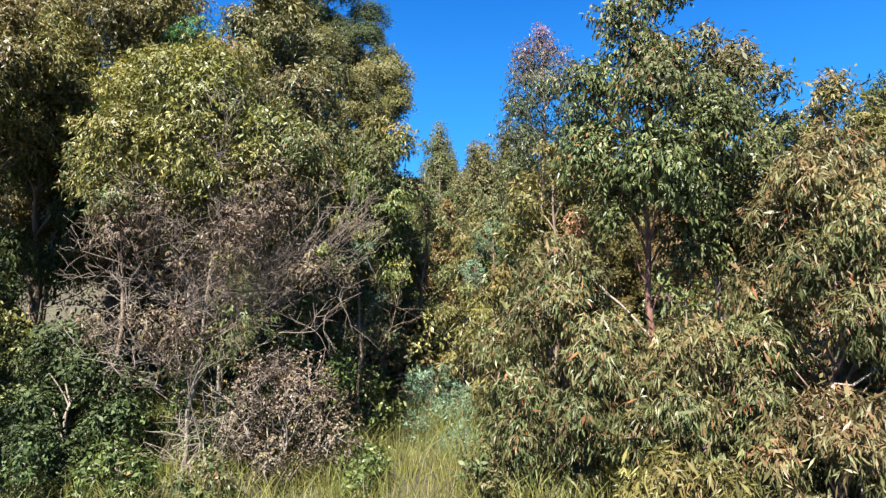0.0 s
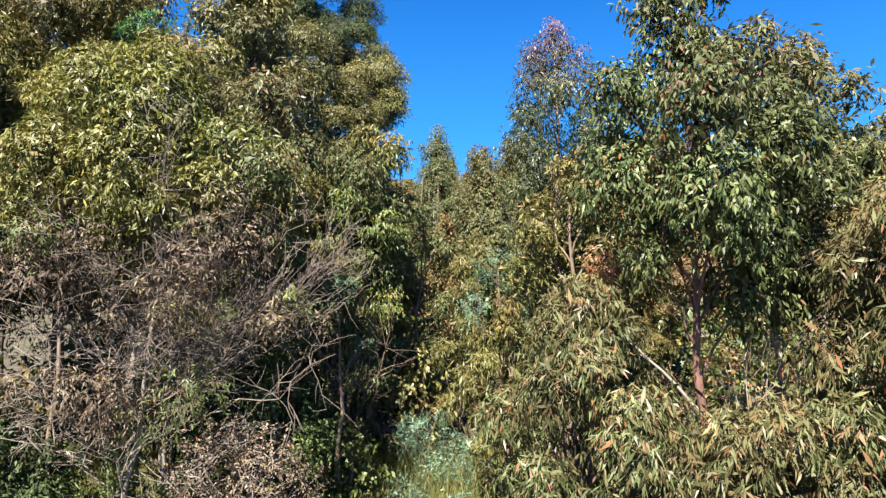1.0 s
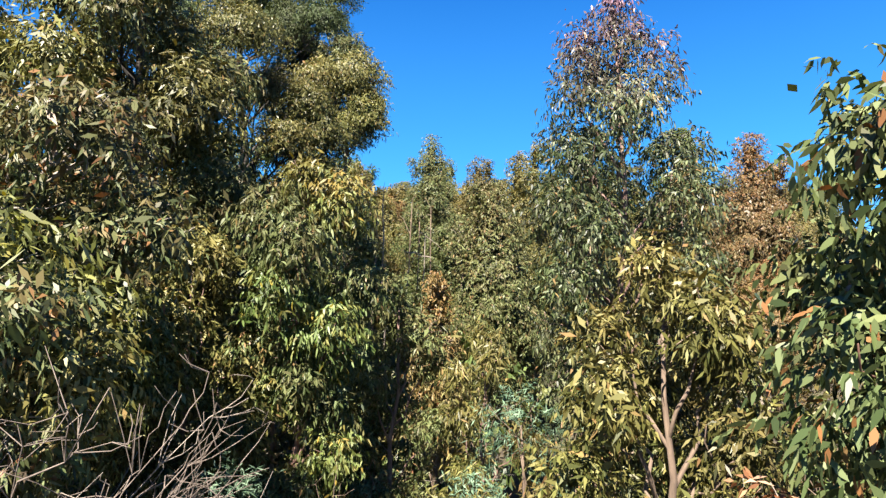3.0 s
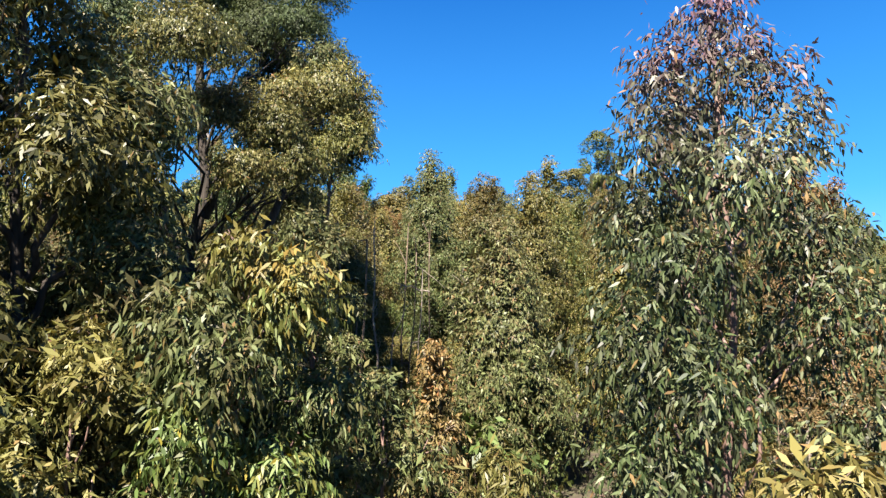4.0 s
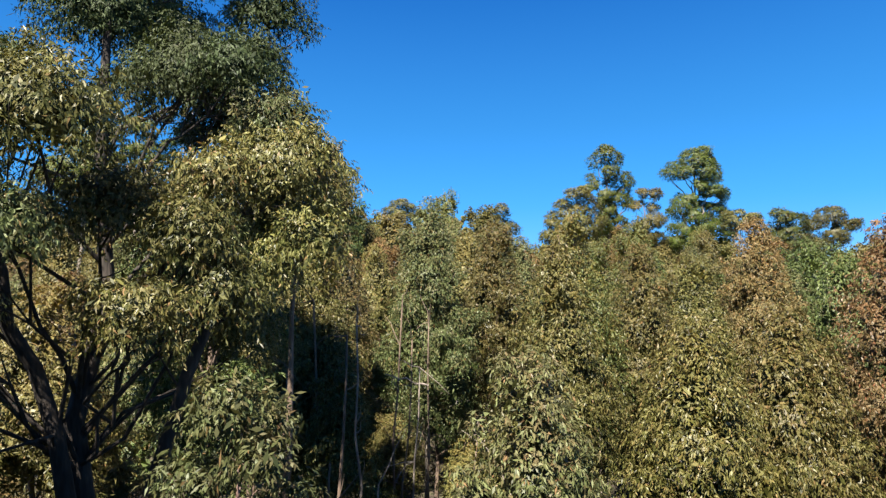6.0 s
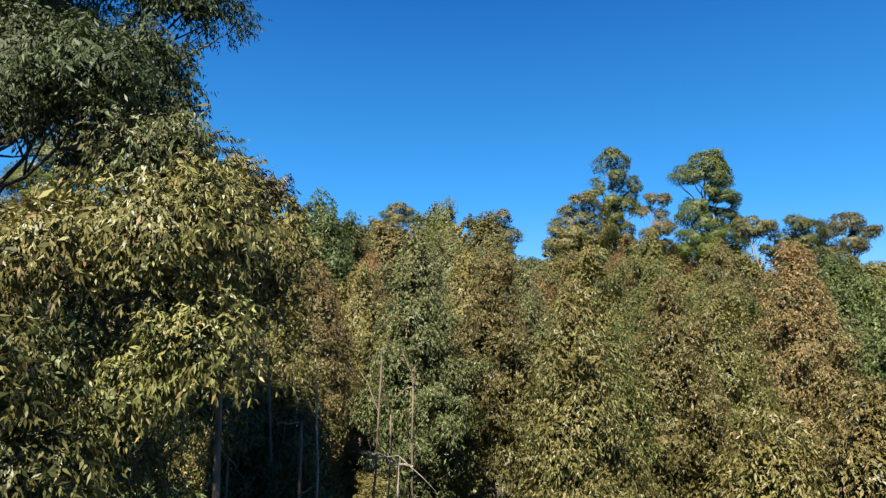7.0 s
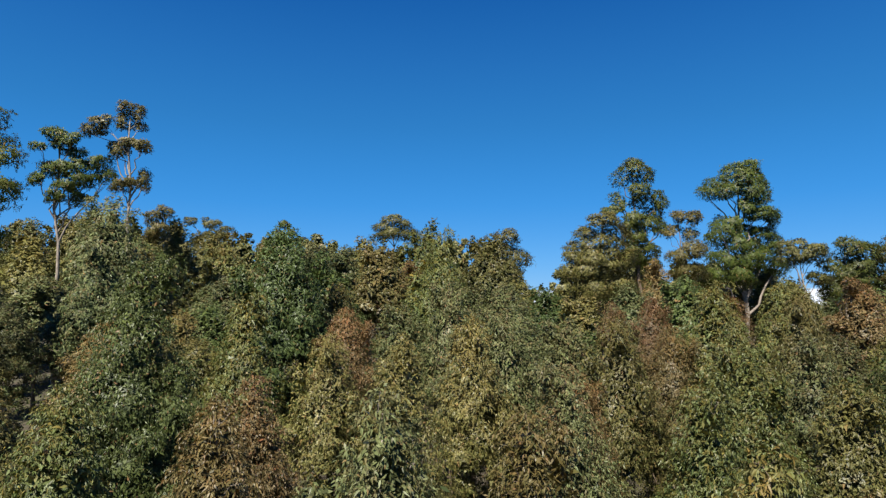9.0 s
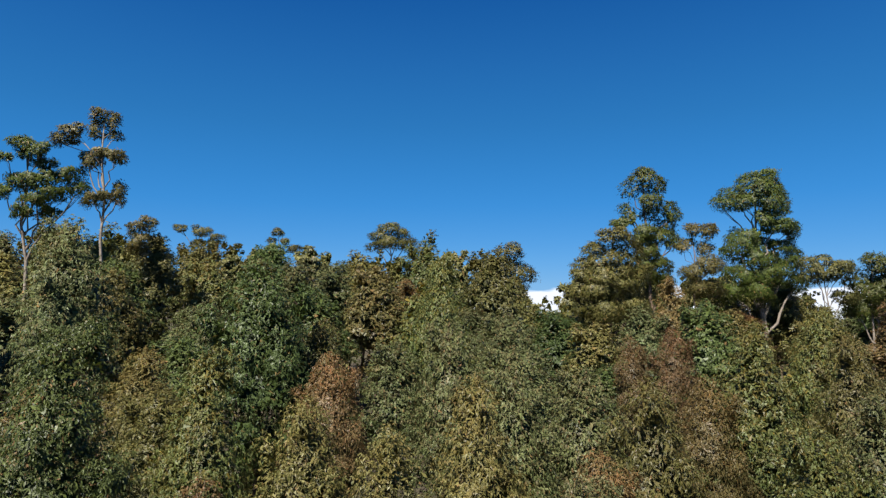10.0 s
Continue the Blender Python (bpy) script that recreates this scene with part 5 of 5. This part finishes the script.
tall_tree(710, -30.4, 74.5, -31.2, 28.4, [(-0.8, 27.9, 1.1, 0.5), (-0.5, 27.1, 1.0, 0.5), (-2.0, 26.8, 0.7, 0.3), (0.8, 27.4, 0.8, 0.4), (0.4, 26.4, 1.0, 0.3), (1.1, 25.3, 1.5, 0.6), (2.3, 25.5, 1.2, 0.7), (3.3, 24.6, 0.7, 0.6), (-1.4, 25.1, 1.2, 0.5), (-0.1, 24.8, 1.3, 0.6), (1.6, 24.2, 1.3, 0.4), (-2.2, 24.2, 0.7, 0.6), (0.4, 23.5, 1.1, 0.4), (0.7, 22.5, 1.0, 0.6), (-0.4, 22.6, 0.8, 0.5)],
          B_GREY, M_RIDGE, "tall eucalyptus with pale forked limbs and dark flat tufts", 0.24, 0.2)
tall_tree(712, -38.0, 128.0, -39.9, 28.6, [(-4.2, 27.9, 1.3, 0.6), (-0.5, 27.2, 1.8, 0.7), (1.9, 26.4, 1.3, 0.7), (-1.9, 28.1, 0.7, 0.5), (-1.4, 25.5, 1.3, 0.7), (1.4, 25.3, 1.1, 0.8)],
          B_GREY, M_RUST, "distant flat-topped eucalyptus on the skyline", 0.22, 0.4)
tall_tree(713, -24.6, 130.0, -26.9, 28.2, [(-2.3, 27.6, 1.1, 0.6), (-3.4, 26.2, 0.9, 0.5), (-0.9, 25.9, 0.8, 0.5), (0.9, 24.8, 1.3, 0.6)],
          B_GREY, M_RUST, "distant eucalyptus with small tufts on the skyline", 0.18, 0.4)
tall_tree(714, -7.1, 118.0, -7.1, 27.1, [(-0.0, 26.4, 1.8, 0.7), (-1.8, 25.6, 1.5, 0.7), (1.8, 25.6, 1.7, 0.7), (-0.0, 24.7, 2.3, 0.7), (-2.1, 24.1, 1.7, 0.7), (2.1, 24.1, 2.0, 0.7)],
          B_GREY, M_RUST, "broad distant eucalyptus with a brown crown on the skyline", 0.26, 0.4)
tall_tree(715, -32.4, 96.0, -32.0, 25.2, [(0.5, 24.7, 1.1, 0.5), (-0.5, 24.2, 1.4, 0.4), (-1.1, 23.3, 0.9, 0.6), (0.4, 22.7, 1.2, 0.6), (-0.4, 21.8, 1.4, 0.8)],
          B_GREY, M_RUST, "rusty-crowned eucalyptus on the skyline", 0.20, 0.6)
tall_tree(707, 45.5, 84.0, 45.5, 20.8, [(0.0, 20.0, 1.9, 0.9), (-1.8, 18.8, 1.7, 0.8), (1.6, 18.4, 1.7, 0.8), (-0.4, 16.6, 2.2, 1.2)], B_GREY, M_OLIVE, "umbrella-crowned eucalyptus on the ridge", 0.2)
tall_tree(708, 6.9, 87.0, 6.9, 21.4, [(0.0, 20.6, 1.5, 0.8), (-1.0, 19.2, 1.6, 0.9), (1.2, 18.8, 1.6, 0.9), (0.0, 17.2, 2.0, 1.2)], B_GREY, M_OLIVE, "rounded eucalyptus on the ridge", 0.18)
tall_tree(711, -28.6, 62.0, -28.4, 26.0, [(0.0, 25.2, 2.0, 1.1), (-2.0, 24.0, 2.0, 1.1), (1.6, 23.6, 1.7, 1.0), (0.2, 21.8, 2.0, 1.2), (1.8, 20.4, 2.0, 1.2), (-1.6, 20.0, 2.2, 1.2), (0.6, 18.2, 2.4, 1.4)],
          B_GREY, M_RIDGE, "tall eucalyptus with a dark dense crown", 0.28)

# ---- grass ----
rg = rgen(900)
n = 52000
gxy = np.stack([rg.uniform(-11, 9, n), rg.uniform(5.0, 17.5, n)], 1)
tuft = np.sin(gxy[:, 0] * 3.1) * np.sin(gxy[:, 1] * 2.7) + rg.normal(0, 0.5, n)
gxy = gxy[tuft > -0.3]
n = len(gxy)
b = np.column_stack([gxy, np.array([ground_z(x, y) for x, y in gxy]) - 0.02])
ln = rg.uniform(0.25, 0.95, (n, 1))
lean = rg.normal(0, 0.35, (n, 2)) * ln
a = rg.uniform(0, 2 * np.pi, n)
wv = np.column_stack([np.cos(a), np.sin(a), np.zeros(n)]) * 0.006
mid_p = b + np.column_stack([lean * 0.35, ln * 0.6])
tip_p = b + np.column_stack([lean * 1.2, ln * 0.95])
co = np.stack([b - wv, b + wv, mid_p + wv * 0.8, mid_p - wv * 0.8, tip_p], 1).reshape(-1, 3)
i = np.arange(n)[:, None] * 5
f = np.concatenate([i + np.array([[0, 1, 2, 3]]), i + np.array([[3, 2, 4, 4]])], 1).reshape(-1, 4)
tagged(new("grass", arrays_mesh("grass", co, f, M_GRASS, np.repeat(rg.uniform(0, 0.6, n), 5))), "long yellow-green and straw-coloured grass", "grass", kind="stuff")
